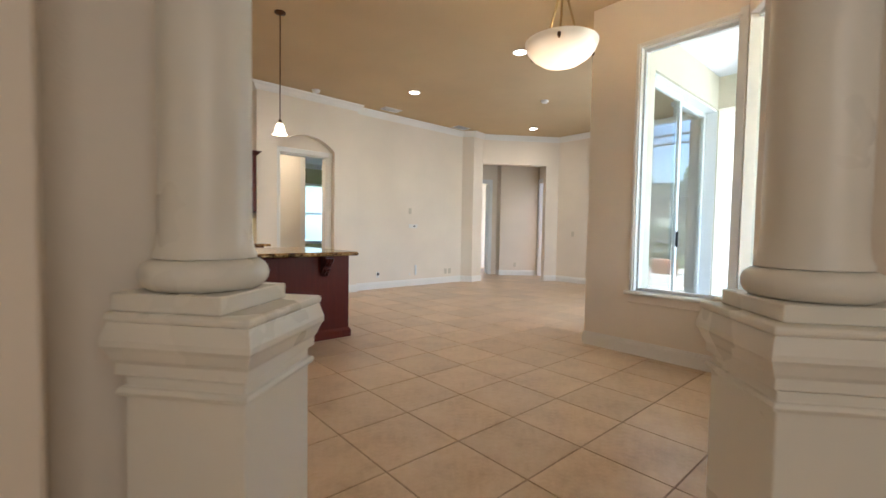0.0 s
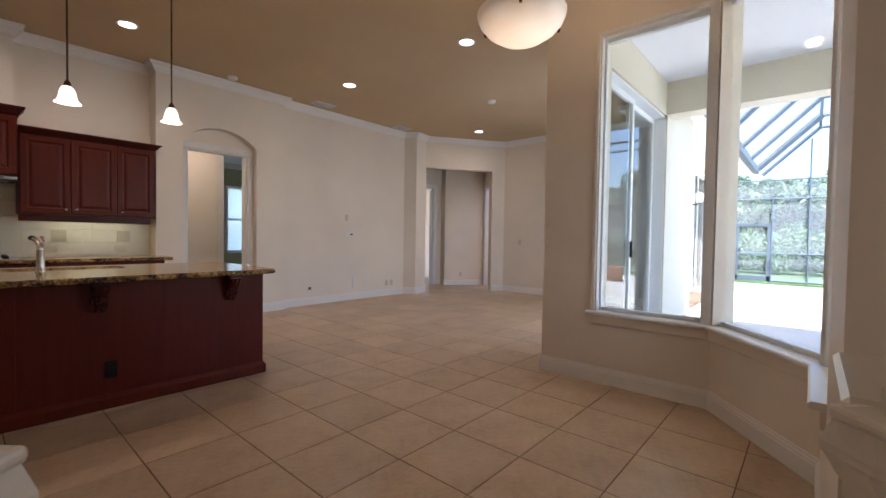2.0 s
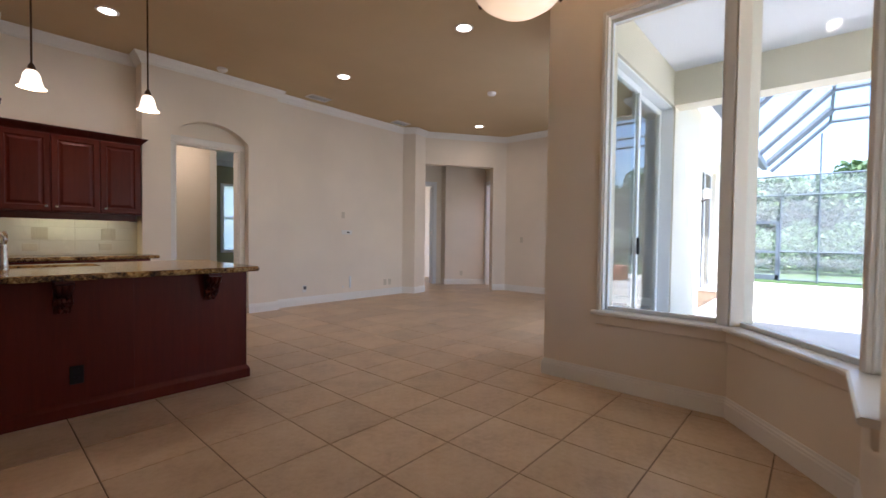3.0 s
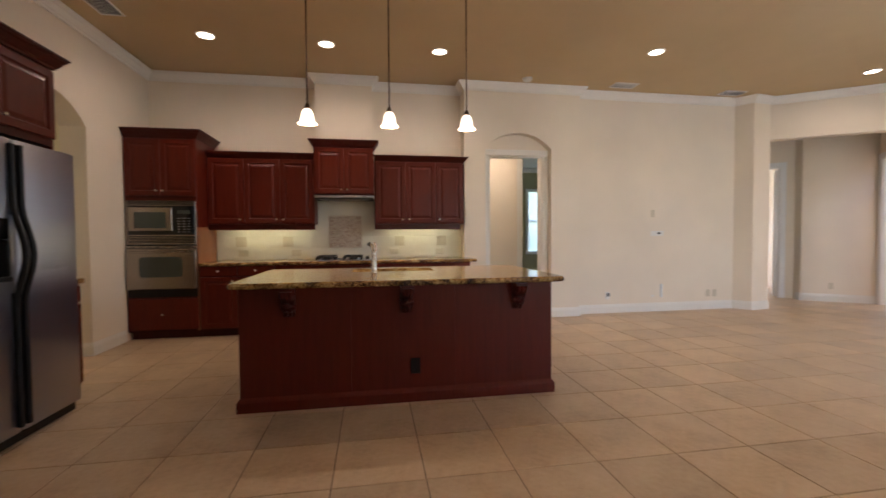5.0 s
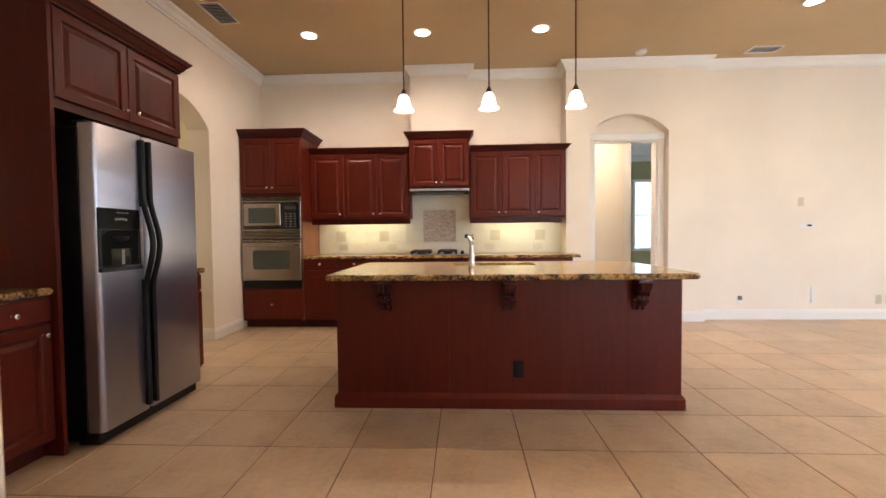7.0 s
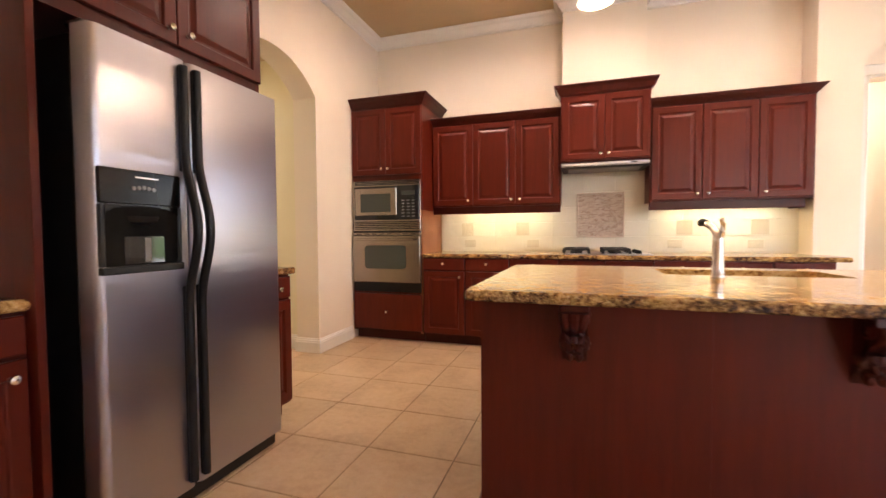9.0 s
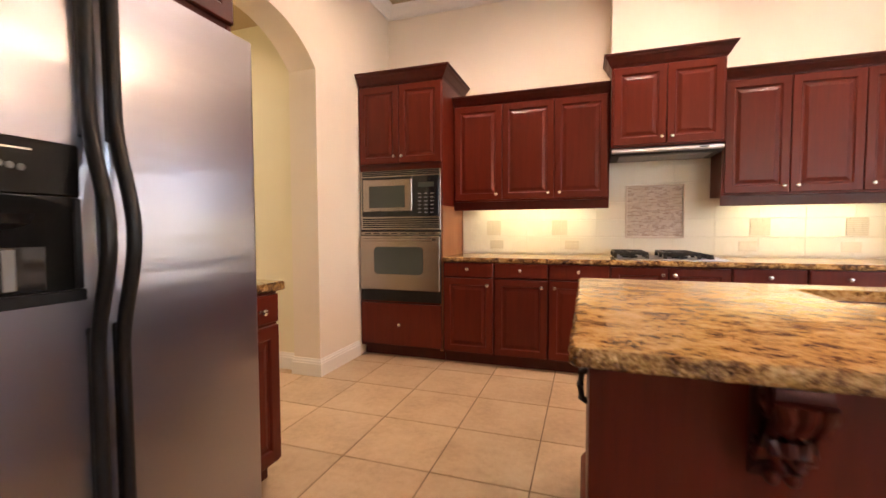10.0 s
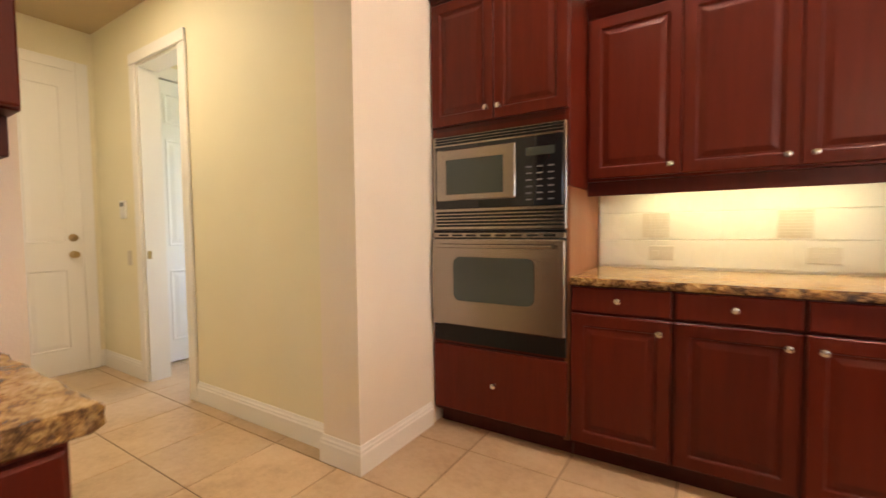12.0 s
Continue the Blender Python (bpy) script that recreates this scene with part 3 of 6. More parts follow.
hall_casing = casing("door_2", -4.13, -3.515, 2.36, 6.005, "white cased doorway in the hall")


def panel_leaf(name, m, w, h, label, cols=2, rows=((0.08, 0.30), (0.34, 0.72), (0.76, 0.96)), group=""):
    """A white moulded panel door leaf; m places its lower corner, the face looks along -y of m."""
    root = thing(name, m.translation, label, "door", group)
    bm = bmesh.new()
    box(bm, 0, w, 0, 0.038, 0.012, h)
    bmesh.ops.transform(bm, matrix=m, verts=bm.verts)
    part("leaf", bm, M_WHITE, root)
    cw = (w - 0.11 * (cols + 1)) / cols
    for i in range(cols):
        for a, b in rows:
            bm = bmesh.new()
            mm = m @ Matrix.Translation((0.11 + i * (cw + 0.11), 0, a * h))
            rings_mesh(bm, cw, (b - a) * h, [(0, 0.003), (0.0, -0.006), (0.012, -0.008), (0.02, -0.002), (0.03, -0.002), (0.06, -0.008)], mm)
            part("door_panel", bm, M_WHITE, root)
    return root


leaf = panel_leaf("door_leaf", pose(-4.462, 6.22, 0, 0, 0, 90), 0.72, 2.408, "closed white six panel door beyond the hall doorway",
                  rows=((0.08, 0.335), (0.42, 0.795), (0.848, 0.955)))
for nm, b in (("jamb_trim", (-4.504, -4.45, 6.13, 6.217, 0, 2.416)), ("jamb_trim", (-4.504, -4.45, 6.943, 7.03, 0, 2.416)), ("head_trim", (-4.504, -4.447, 6.13, 7.03, 2.416, 2.525))):
    boxpart(nm, b, M_TRIM, leaf, 0.004)
boxpart("strike_plate", (-4.1145, -4.111, 6.016, 6.044, 0.932, 0.992), M_BRASS, hall_casing, 0.0, "small brass strike plate")

# closed door at the hall's end
EX = -4.92
end = thing("door_3", (EX, 5.47, 0), "closed cream panel door at the end of the hall", "door", kind="structure")
boxpart("door_leaf", (EX + 0.003, EX + 0.03, 5.06, 5.88, 0.005, 2.42), M_TRIM, end, 0.003)
for y0, y1, z0, z1 in ((5.16, 5.42, 0.2, 0.85), (5.52, 5.78, 0.2, 0.85), (5.16, 5.42, 1.05, 2.29), (5.52, 5.78, 1.05, 2.29)):
    bm = bmesh.new()
    rings_mesh(bm, y1 - y0, z1 - z0, [(0, 0.002), (0, -0.006), (0.012, -0.008), (0.02, -0.001), (0.05, -0.006)], pose(EX + 0.03, y0, z0, 0, 0, 90))
    part("door_panel", bm, M_TRIM, end)
for b in ((EX, EX + 0.025, 5.88, 5.965, 0, 2.505), (EX, EX + 0.025, 4.975, 5.06, 0, 2.505), (EX, EX + 0.027, 5.06, 5.88, 2.42, 2.505)):
    boxpart("door_casing", b, M_TRIM, end, 0.005)
for z, r in ((0.96, 0.026), (1.095, 0.02)):
    bm = bmesh.new()
    lathe(bm, [(0.0, 0), (0.03, 0), (0.03, 0.008), (0.012, 0.014), (0.012, 0.03), (r, 0.04), (r, 0.055), (0, 0.06)], seg=14, m=pose(EX + 0.03, 5.815, z, 0, 90, 0))
    part("door_knob" if z < 1 else "deadbolt", bm, M_BRASS, end, "brass hardware", True)

# side doorway trims in the vestibule
def turned_casing(name, m, w, top, label, cw=0.085, d=0.022):
    """White casing round a doorway; m puts its lower corner on the wall, which looks along -y of m."""
    root = thing(name, m.translation, label, "door casing", kind="structure")
    for nm, b in (("jamb_trim", (-cw, 0, -d, 0, 0, top)), ("jamb_trim", (w, w + cw, -d, 0, 0, top)), ("head_trim", (-cw, w + cw, -d - 0.003, 0, top, top + cw)),
                  ("jamb_lining", (0.001, 0.016, 0, 0.13, 0, top - 0.016)), ("jamb_lining", (w - 0.016, w - 0.001, 0, 0.13, 0, top - 0.016)), ("head_lining", (0.001, w - 0.001, 0, 0.13, top - 0.016, top - 0.001))):
        bm = bmesh.new()
        box(bm, *b, bevel=0.004)
        bmesh.ops.transform(bm, matrix=m, verts=bm.verts)
        part(nm, bm, M_WHITE, root)
    return root


turn = math.degrees(math.atan2(VE.y, VE.x))
turned_casing("door_4", pose(*vest(-0.43, 1.40), 0, 0, 0, turn), 0.74, 2.44, "white cased side doorway off the vestibule")
turned_casing("door_5", pose(*vest(1.60, 1.11), 0, 0, 0, turn - 90), 0.90, 2.44, "white cased bright doorway off the vestibule")
panel_leaf("door_leaf", pose(*vest(0.29, 1.54), 0, 0, 0, turn + 90 - 8), 0.70, 2.41, "white six panel door standing open off the vestibule")

# ---------------------------------------------------------------- bay windows


def bay_window(name, p0, p1, label, st=0.028):
    """A fixed pane in the wall from p0 to p1, the room on the left of that way."""
    a, b = Vector(p0), Vector(p1)
    d = (b - a).normalized()
    L = (b - a).length
    m = Matrix(((d.x, -d.y, 0, a.x), (d.y, d.x, 0, a.y), (0, 0, 1, 0), (0, 0, 0, 1)))  # x along, y into the room
    root = thing(name, (a.x, a.y, SILL), label, "window", kind="structure")

    def bx(nm, q, material, bevel=0.004, parent=None):
        bm = bmesh.new()
        box(bm, *q, bevel=bevel)
        bmesh.ops.transform(bm, matrix=m, verts=bm.verts)
        return part(nm, bm, material, parent or root)
    fy0, fy1 = -0.10, -0.06
    fr = bx("window_frame", (0.0, st, fy0, fy1, SILL, HEAD), M_ALU)
    bx("frame_stile", (L - st, L, fy0, fy1, SILL, HEAD), M_ALU, parent=fr)
    bx("frame_rail", (st + 0.001, L - st - 0.001, fy0, fy1, HEAD - 0.04, HEAD), M_ALU, parent=fr)
    bx("frame_rail", (st + 0.001, L - st - 0.001, fy0, fy1, SILL, SILL + 0.03), M_ALU, parent=fr)
    bx("lining", (-0.001, 0.012, fy1, 0.0, SILL, HEAD), M_TRIM)
    bx("lining", (L - 0.012, L + 0.001, fy1, 0.0, SILL, HEAD), M_TRIM)
    bx("lining", (0.012, L - 0.012, fy1, 0.0, HEAD - 0.012, HEAD + 0.001), M_TRIM)
    pane = bx("pane", (st - 0.004, L - st + 0.004, -0.083, -0.077, SILL + 0.02, HEAD - 0.03), M_GLASS, 0)
    pane.visible_shadow = False
    return root, bx


w1, bx1 = bay_window("window_1", (4.06, 1.16), (4.06, 1.94), "tall fixed white framed window of the bay")
bx1("window_casing", (0.78, 0.81, 0.0, 0.012, SILL, HEAD + 0.03), M_TRIM)
bx1("window_casing", (-0.02, 0.78, 0.0, 0.012, HEAD, HEAD + 0.03), M_TRIM)
u = (B1 - B0).normalized()
q0, q1 = B1 + u * 0.045, B0 + u * 0.004
w2, bx2 = bay_window("window_2", (q0.x, q0.y), (q1.x, q1.y), "tall fixed white framed window of the bay", 0.014)
w3, bx3 = bay_window("window_3", (2.69, 0.53), (3.31, 0.53), "tall fixed white framed window of the bay")
# posts between the panes
bm = bmesh.new()
prism(bm, [(4.052, 1.166), (4.12, 1.166), (4.15, 1.135), (4.11, 1.10), (4.045, 1.112)], "z", SILL, HEAD + 0.06)
solid("window_post", bm, M_TRIM, "white mullion post of the bay window", "mullion", kind="structure")
bm = bmesh.new()
prism(bm, [(3.321, 0.538), (3.311, 0.532), (3.311, 0.44), (3.324, 0.44), (3.332, 0.50)], "z", SILL, HEAD + 0.06)
solid("window_post", bm, M_TRIM, "white mullion post of the bay window", "mullion", kind="structure")
bm = bmesh.new()
prof = [(-0.13, SILL - 0.03), (0.045, SILL - 0.03), (0.055, SILL - 0.022), (0.055, SILL - 0.008), (0.045, SILL), (-0.13, SILL)]
sweep(bm, [(2.66, 0.53), (3.324, 0.53), (4.06, 1.11), (4.06, 2.0)], prof)
solid("window_sill", bm, M_TRIM, "white window sill round the bay", "window sill", kind="structure")
bm = bmesh.new()
sweep(bm, [(2.69, 0.53), (3.324, 0.53), (4.06, 1.11), (4.06, 1.97)], [(0.0, SILL - 0.11), (0.012, SILL - 0.11), (0.018, SILL - 0.10), (0.02, SILL - 0.031), (0.0, SILL - 0.031)])
solid("trim_apron", bm, M_WALL, "painted apron moulding under the bay sill", "trim", kind="structure")

# ---------------------------------------------------------------- columns at the entry
CAPZ = 0.945


def pedestal_column(name, cx, cy, label, dx=0.0, dy=0.0):
    root = thing(name, (cx, cy, 0), label, "column", "entry columns")
    rot = pose(cx, cy, 0, 0, 0, 40.5)

    def sq(nm, half, z0, z1, bevel, parent=root):
        bm = bmesh.new()
        box(bm, -half, half, -half, half, z0, z1, bevel, 2)
        bmesh.ops.transform(bm, matrix=rot, verts=bm.verts)
        return part(nm, bm, M_COLUMN, parent)
    sq("pedestal", 0.145, 0.0, 0.80, 0.004)
    sq("pedestal_base", 0.165, 0.0, 0.14, 0.008)

    def ring(nm, prof):
        bm = bmesh.new()
        c = [rot @ Vector((sx * 0.145, sy * 0.145, 0)) for sx, sy in ((-1, -1), (-1, 1), (1, 1), (1, -1))]
        sweep(bm, [(v.x, v.y) for v in c], prof, True)
        part(nm, bm, M_COLUMN, root)
    ring("bead", [(0, 0.755), (0.008, 0.757), (0.012, 0.766), (0.008, 0.775), (0, 0.777)])
    ring("cap_moulding", [(-0.02, 0.80), (0.0, 0.80), (0.012, 0.806), (0.012, 0.83), (0.018, 0.84), (0.026, 0.862), (0.032, 0.872), (0.032, 0.885), (0.022, CAPZ - 0.022), (-0.02, CAPZ - 0.022)])
    sq("cap", 0.173, CAPZ - 0.022, CAPZ, 0.008)
    rot = pose(cx + dx, cy + dy, 0, 0, 0, 40.5)
    sq("plinth", 0.132, CAPZ, 0.985, 0.004)
    bm = bmesh.new()
    tor = [(0.140 - 0.034 + 0.034 * math.cos(a), 0.985 + 0.036 + 0.036 * math.sin(a)) for a in [math.pi * (-0.5 + i / 8) for i in range(9)]]
    lathe(bm, [(0.0, 0.985), *tor, (0.112, 1.059), (0.112, 1.07), (0.105, 1.085), (0.101, 1.115), (0.1, 1.15), (0.1, 1.9), (0.094, 2.9), (0.093, 3.15), (0.104, 3.18), (0.104, 3.2), (0.12, 3.25), (0.12, 3.3), (0.0, 3.3)], (cx + dx, cy + dy, 0), 40)
    part("shaft", bm, M_COLUMN, root, "smooth ivory round shaft", True)
    sq("abacus", 0.14, 3.3, H - 0.001, 0.006)


pedestal_column("entry_column", 0.385, 1.283, "ivory painted round column on a moulded square pedestal", -0.042, 0.007)
pedestal_column("entry_column", 1.44, 0.323, "ivory painted round column on a moulded square pedestal")
# half wall between the column and the bay
hw = thing("half_wall", (1.7, 0.48, 0), "ivory panelled half wall with a moulded cap beside the column", "half wall", kind="structure")
boxpart("wall_body", (1.54, 1.859, 0.37, 0.495, 0, 0.84), M_COLUMN, hw, 0.003)
boxpart("cap", (1.48, 1.859, 0.33, 0.548, 0.925, 0.952), M_COLUMN, hw, 0.01)
boxpart("cap_moulding", (1.50, 1.859, 0.355, 0.525, 0.84, 0.924), M_COLUMN, hw, 0.018)
boxpart("bead", (1.54, 1.859, 0.495, 0.508, 0.765, 0.775), M_COLUMN, hw, 0.004)
boxpart("bead", (1.54, 1.859, 0.495, 0.512, 0.785, 0.80), M_COLUMN, hw, 0.006)

# ---------------------------------------------------------------- kitchen cabinets
KNOB = [(0.0, 0), (0.009, 0), (0.006, 0.006), (0.0055, 0.014), (0.011, 0.019), (0.0145, 0.024), (0.0135, 0.029), (0.007, 0.032), (0.0, 0.0325)]
TO_Y = pose(0, 0, 0, 90, 0, 0)  # local z -> -y


def facing(axis):
    """How a front that looks along -y turns: 'y' stays, 'x' looks along +x."""
    return Matrix.Identity(4) if axis == "y" else pose(0, 0, 0, 0, 0, 90)


def front(name, parent, axis, plane, s0, s1, z0, z1, knob=None, flat=False, material=None, glass=False, panel=True):
    """A door or drawer front. axis y: x from s0 to s1 on the plane y; axis x: y from s0 to s1 on the plane x."""
    w, h = s1 - s0 - 0.004, z1 - z0 - 0.004
    if axis == "y":
        m = Matrix.Translation((s0 + 0.002, plane, z0 + 0.002))
    else:
        m = Matrix.Translation((plane, s0 + 0.002, z0 + 0.002)) @ facing("x")
    fw = 0.052 if not flat else 0.02
    bm = bmesh.new()
    if flat:
        rg = [(0, 0), (0, -0.016), (0.005, -0.020)]
    elif glass:
        rg = [(0, 0), (0, -0.017), (0.004, -0.020), (fw, -0.020), (fw + 0.008, -0.010), (fw + 0.009, -0.006)]
    else:
        rg = [(0, 0), (0, -0.016), (0.004, -0.020), (fw, -0.020), (fw + 0.005, -0.017), (fw + 0.009, -0.010), (fw + 0.020, -0.0095), (fw + 0.042, -0.0175), (fw + 0.046, -0.018)]
    rings_mesh(bm, w, h, rg, m)
    d = part(name, bm, material or M_CHERRY, parent)
    if glass:
        bm = bmesh.new()
        box(bm, fw + 0.006, w - fw - 0.006, -0.009, -0.004, fw + 0.006, h - fw - 0.006)
        bmesh.ops.transform(bm, matrix=m, verts=bm.verts)
        part("glass_pane", bm, M_CABGLASS, d, "dark glass pane")
    if knob:
        bm = bmesh.new()
        lathe(bm, KNOB, seg=14, m=m @ Matrix.Translation((knob[0] - s0 - 0.002, -0.020, knob[1] - z0 - 0.002)) @ TO_Y)
        part("knob", bm, M_NICKEL, d, "satin nickel knob", True)
    return d


def crown(name, parent, path, z, h=0.085, out=0.065, material=None):
    """A stepped cornice; the path runs with the room on its left."""
    prof = [(-0.01, z), (0.004, z), (0.008, z + 0.012), (0.02, z + 0.022), (out * 0.62, z + h * 0.62), (out * 0.8, z + h * 0.72), (out * 0.85, z + h * 0.84), (out, z + h * 0.88), (out, z + h), (-0.01, z + h)]
    bm = bmesh.new()
    sweep(bm, path, prof)
    return part(name, bm, material or M_CHERRYDK, parent, "stepped dark cornice")


# tall oven cabinet
X0, X1, YF = -1.905, -1.125, 6.56
oc = thing("oven_cabinet", (-1.515, 6.87, 0), "tall dark cherry cabinet that holds the microwave and oven", "cabinet")
boxpart("side_panel", (X0, X0 + 0.025, YF + 0.0, 7.175, 0.09, 2.40), M_CHERRY, oc)
boxpart("side_panel", (X1 - 0.025, X1, YF, 7.175, 1.335, 2.40), M_CHERRY, oc, 0.002)
# lower part coloured lighter for the strip lamp's light on it
boxpart("side_panel", (X1 - 0.025, X1, YF, 7.175, 0.09, 1.334), M_CHERRYLIT, oc, 0.002, "cherry side panel coloured lighter for lamp light")
boxpart("back_panel", (X0 + 0.025, X1 - 0.025, 7.12, 7.175, 0.09, 2.40), M_CHERRY, oc)
boxpart("shelf", (X0 + 0.025, X1 - 0.025, YF, 7.12, 1.647, 1.675), M_CHERRY, oc)
boxpart("shelf", (X0 + 0.025, X1 - 0.025, YF, 7.12, 0.49, 0.50), M_CHERRY, oc)
boxpart("upper_box", (X0 + 0.025, X1 - 0.025, YF, 7.12, 1.675, 2.40), M_CHERRYDK, oc)
boxpart("drawer_box", (X0 + 0.025, X1 - 0.025, YF, 7.12, 0.09, 0.49), M_CHERRYDK, oc)
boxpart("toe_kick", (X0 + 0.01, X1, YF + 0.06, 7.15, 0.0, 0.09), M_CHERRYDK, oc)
front("door", oc, "y", YF, X0 + 0.005, -1.515, 1.70, 2.37, (-1.55, 1.76))
front("door", oc, "y", YF, -1.515, X1 - 0.005, 1.70, 2.37, (-1.48, 1.76))
front("drawer_front", oc, "y", YF, X0 + 0.005, X1 - 0.005, 0.11, 0.485, (-1.515, 0.30), flat=True)
crown("cornice", oc, [(X1, 7.17), (X1, YF), (X0, YF)], 2.38, 0.10, 0.075)

# built-in microwave and wall oven
mw = thing("microwave", (-1.515, 6.6, 1.11), "built-in stainless microwave with a black control panel", "microwave")
boxpart("trim_frame", (X0 + 0.012, X1 - 0.012, YF - 0.018, YF + 0.35, 1.128, 1.645), M_APPLIANCE, mw, 0.004)
boxpart("black_face", (X0 + 0.034, X1 - 0.026, YF - 0.030, YF - 0.018, 1.243, 1.586), M_BLACKGLASS, mw, 0.003)
dr = boxpart("door", (X0 + 0.048, -1.388, YF - 0.042, YF - 0.030, 1.288, 1.566), M_APPLIANCE, mw, 0.006)
boxpart("window", (X0 + 0.113, -1.454, YF - 0.0445, YF - 0.042, 1.320, 1.508), M_OVENGLASS, dr, 0.0)
for z in (1.145, 1.163, 1.181, 1.199, 1.217, 1.597, 1.612, 1.627):
    boxpart("vent_slot", (X0 + 0.034, X1 - 0.026, YF - 0.0215, YF - 0.018, z, z + 0.011), M_BLACK, mw)
for r in range(6):
    for c in range(3):
        boxpart("button", (-1.335 + c * 0.056, -1.305 + c * 0.056, YF - 0.0310, YF - 0.030, 1.272 + r * 0.032, 1.279 + r * 0.032), M_GREYPL, mw)
boxpart("display", (-1.335, -1.19, YF - 0.0320, YF - 0.030, 1.49, 1.53), M_OVENGLASS, mw)
ov = thing("wall_oven", (-1.515, 6.6, 0.555), "built-in stainless wall oven with a dark window", "oven")
boxpart("body", (X0 + 0.012, X1 - 0.012, YF - 0.012, YF + 0.45, 0.502, 1.126), M_BLACK, ov)
od = boxpart("door", (X0 + 0.012, X1 - 0.012, YF - 0.045, YF - 0.013, 0.60, 1.078), M_APPLIANCE, ov, 0.008)
bm = bmesh.new()
wx0, wx1, wz0, wz1, wr = -1.748, -1.287, 0.742, 0.982, 0.04
prism(bm, [(cx + wr * math.cos(radians(a)), cz + wr * math.sin(radians(a))) for cx, cz, s in ((wx1 - wr, wz0 + wr, -90), (wx1 - wr, wz1 - wr, 0), (wx0 + wr, wz1 - wr, 90), (wx0 + wr, wz0 + wr, 180)) for a in (s, s + 22, s + 45, s + 68, s + 90)], "y", YF - 0.049, YF - 0.044)
part("oven_window", bm, M_OVENGLASS, od, "dark rounded oven window")
bm = bmesh.new()
tube(bm, [(-1.84, YF - 0.075, 1.042), (-1.19, YF - 0.075, 1.042)], 0.011, 12)
for x in (-1.81, -1.22):
    tube(bm, [(x, YF - 0.044, 1.042), (x, YF - 0.075, 1.042)], 0.009, 8)
part("handle", bm, M_APPLIANCE, od, "steel bar handle", True)
boxpart("vent_strip", (X0 + 0.012, X1 - 0.012, YF - 0.035, YF - 0.013, 1.084, 1.112), M_APPLIANCE, ov, 0.003)
for i in range(8):
    boxpart("vent_slot", (X0 + 0.06 + i * 0.086, X0 + 0.12 + i * 0.086, YF - 0.037, YF - 0.035, 1.093, 1.103), M_BLACK, ov)


def base_cabinet(x0, x1, label, doors, drawers, knobs=True):
    c = thing("base_cabinet", ((x0 + x1) / 2, 6.87, 0), label, "cabinet", "base cabinets along the back wall")
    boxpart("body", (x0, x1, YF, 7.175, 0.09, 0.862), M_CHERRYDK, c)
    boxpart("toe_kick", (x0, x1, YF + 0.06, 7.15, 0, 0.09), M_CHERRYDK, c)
    for a, b, kx in doors:
        front("door", c, "y", YF, a, b, 0.105, 0.73 if drawers else 0.85, (kx, 0.675 if drawers else 0.80))
    for a, b in drawers:
        front("drawer_front", c, "y", YF, a, b, 0.739, 0.857, ((a + b) / 2, 0.803), flat=True)
    return c


base_cabinet(-1.12, -0.685, "dark cherry base cabinet with a drawer over one door", [(-1.115, -0.69, -0.735)], [(-1.115, -0.69)])
base_cabinet(-0.685, -0.255, "dark cherry base cabinet with a drawer over one door", [(-0.68, -0.26, -0.305)], [(-0.68, -0.26)])
base_cabinet(-0.255, 0.19, "dark cherry base cabinet with a drawer over one door", [(-0.25, 0.185, -0.205)], [(-0.25, 0.185)])
base_cabinet(0.19, 0.965, "dark cherry cooktop cabinet with two doors", [(0.195, 0.575, 0.54), (0.58, 0.96, 0.615)], [])
base_cabinet(0.965, 1.39, "dark cherry base cabinet with a drawer over one door", [(0.97, 1.385, 1.34)], [(0.97, 1.385)])
base_cabinet(1.39, 1.81, "dark cherry base cabinet with a drawer over one door", [(1.395, 1.805, 1.44)], [(1.395, 1.805)])
base_cabinet(1.81, 2.215, "dark cherry base cabinet with a drawer over one door", [(1.815, 2.21, 1.86)], [(1.815, 2.21)])


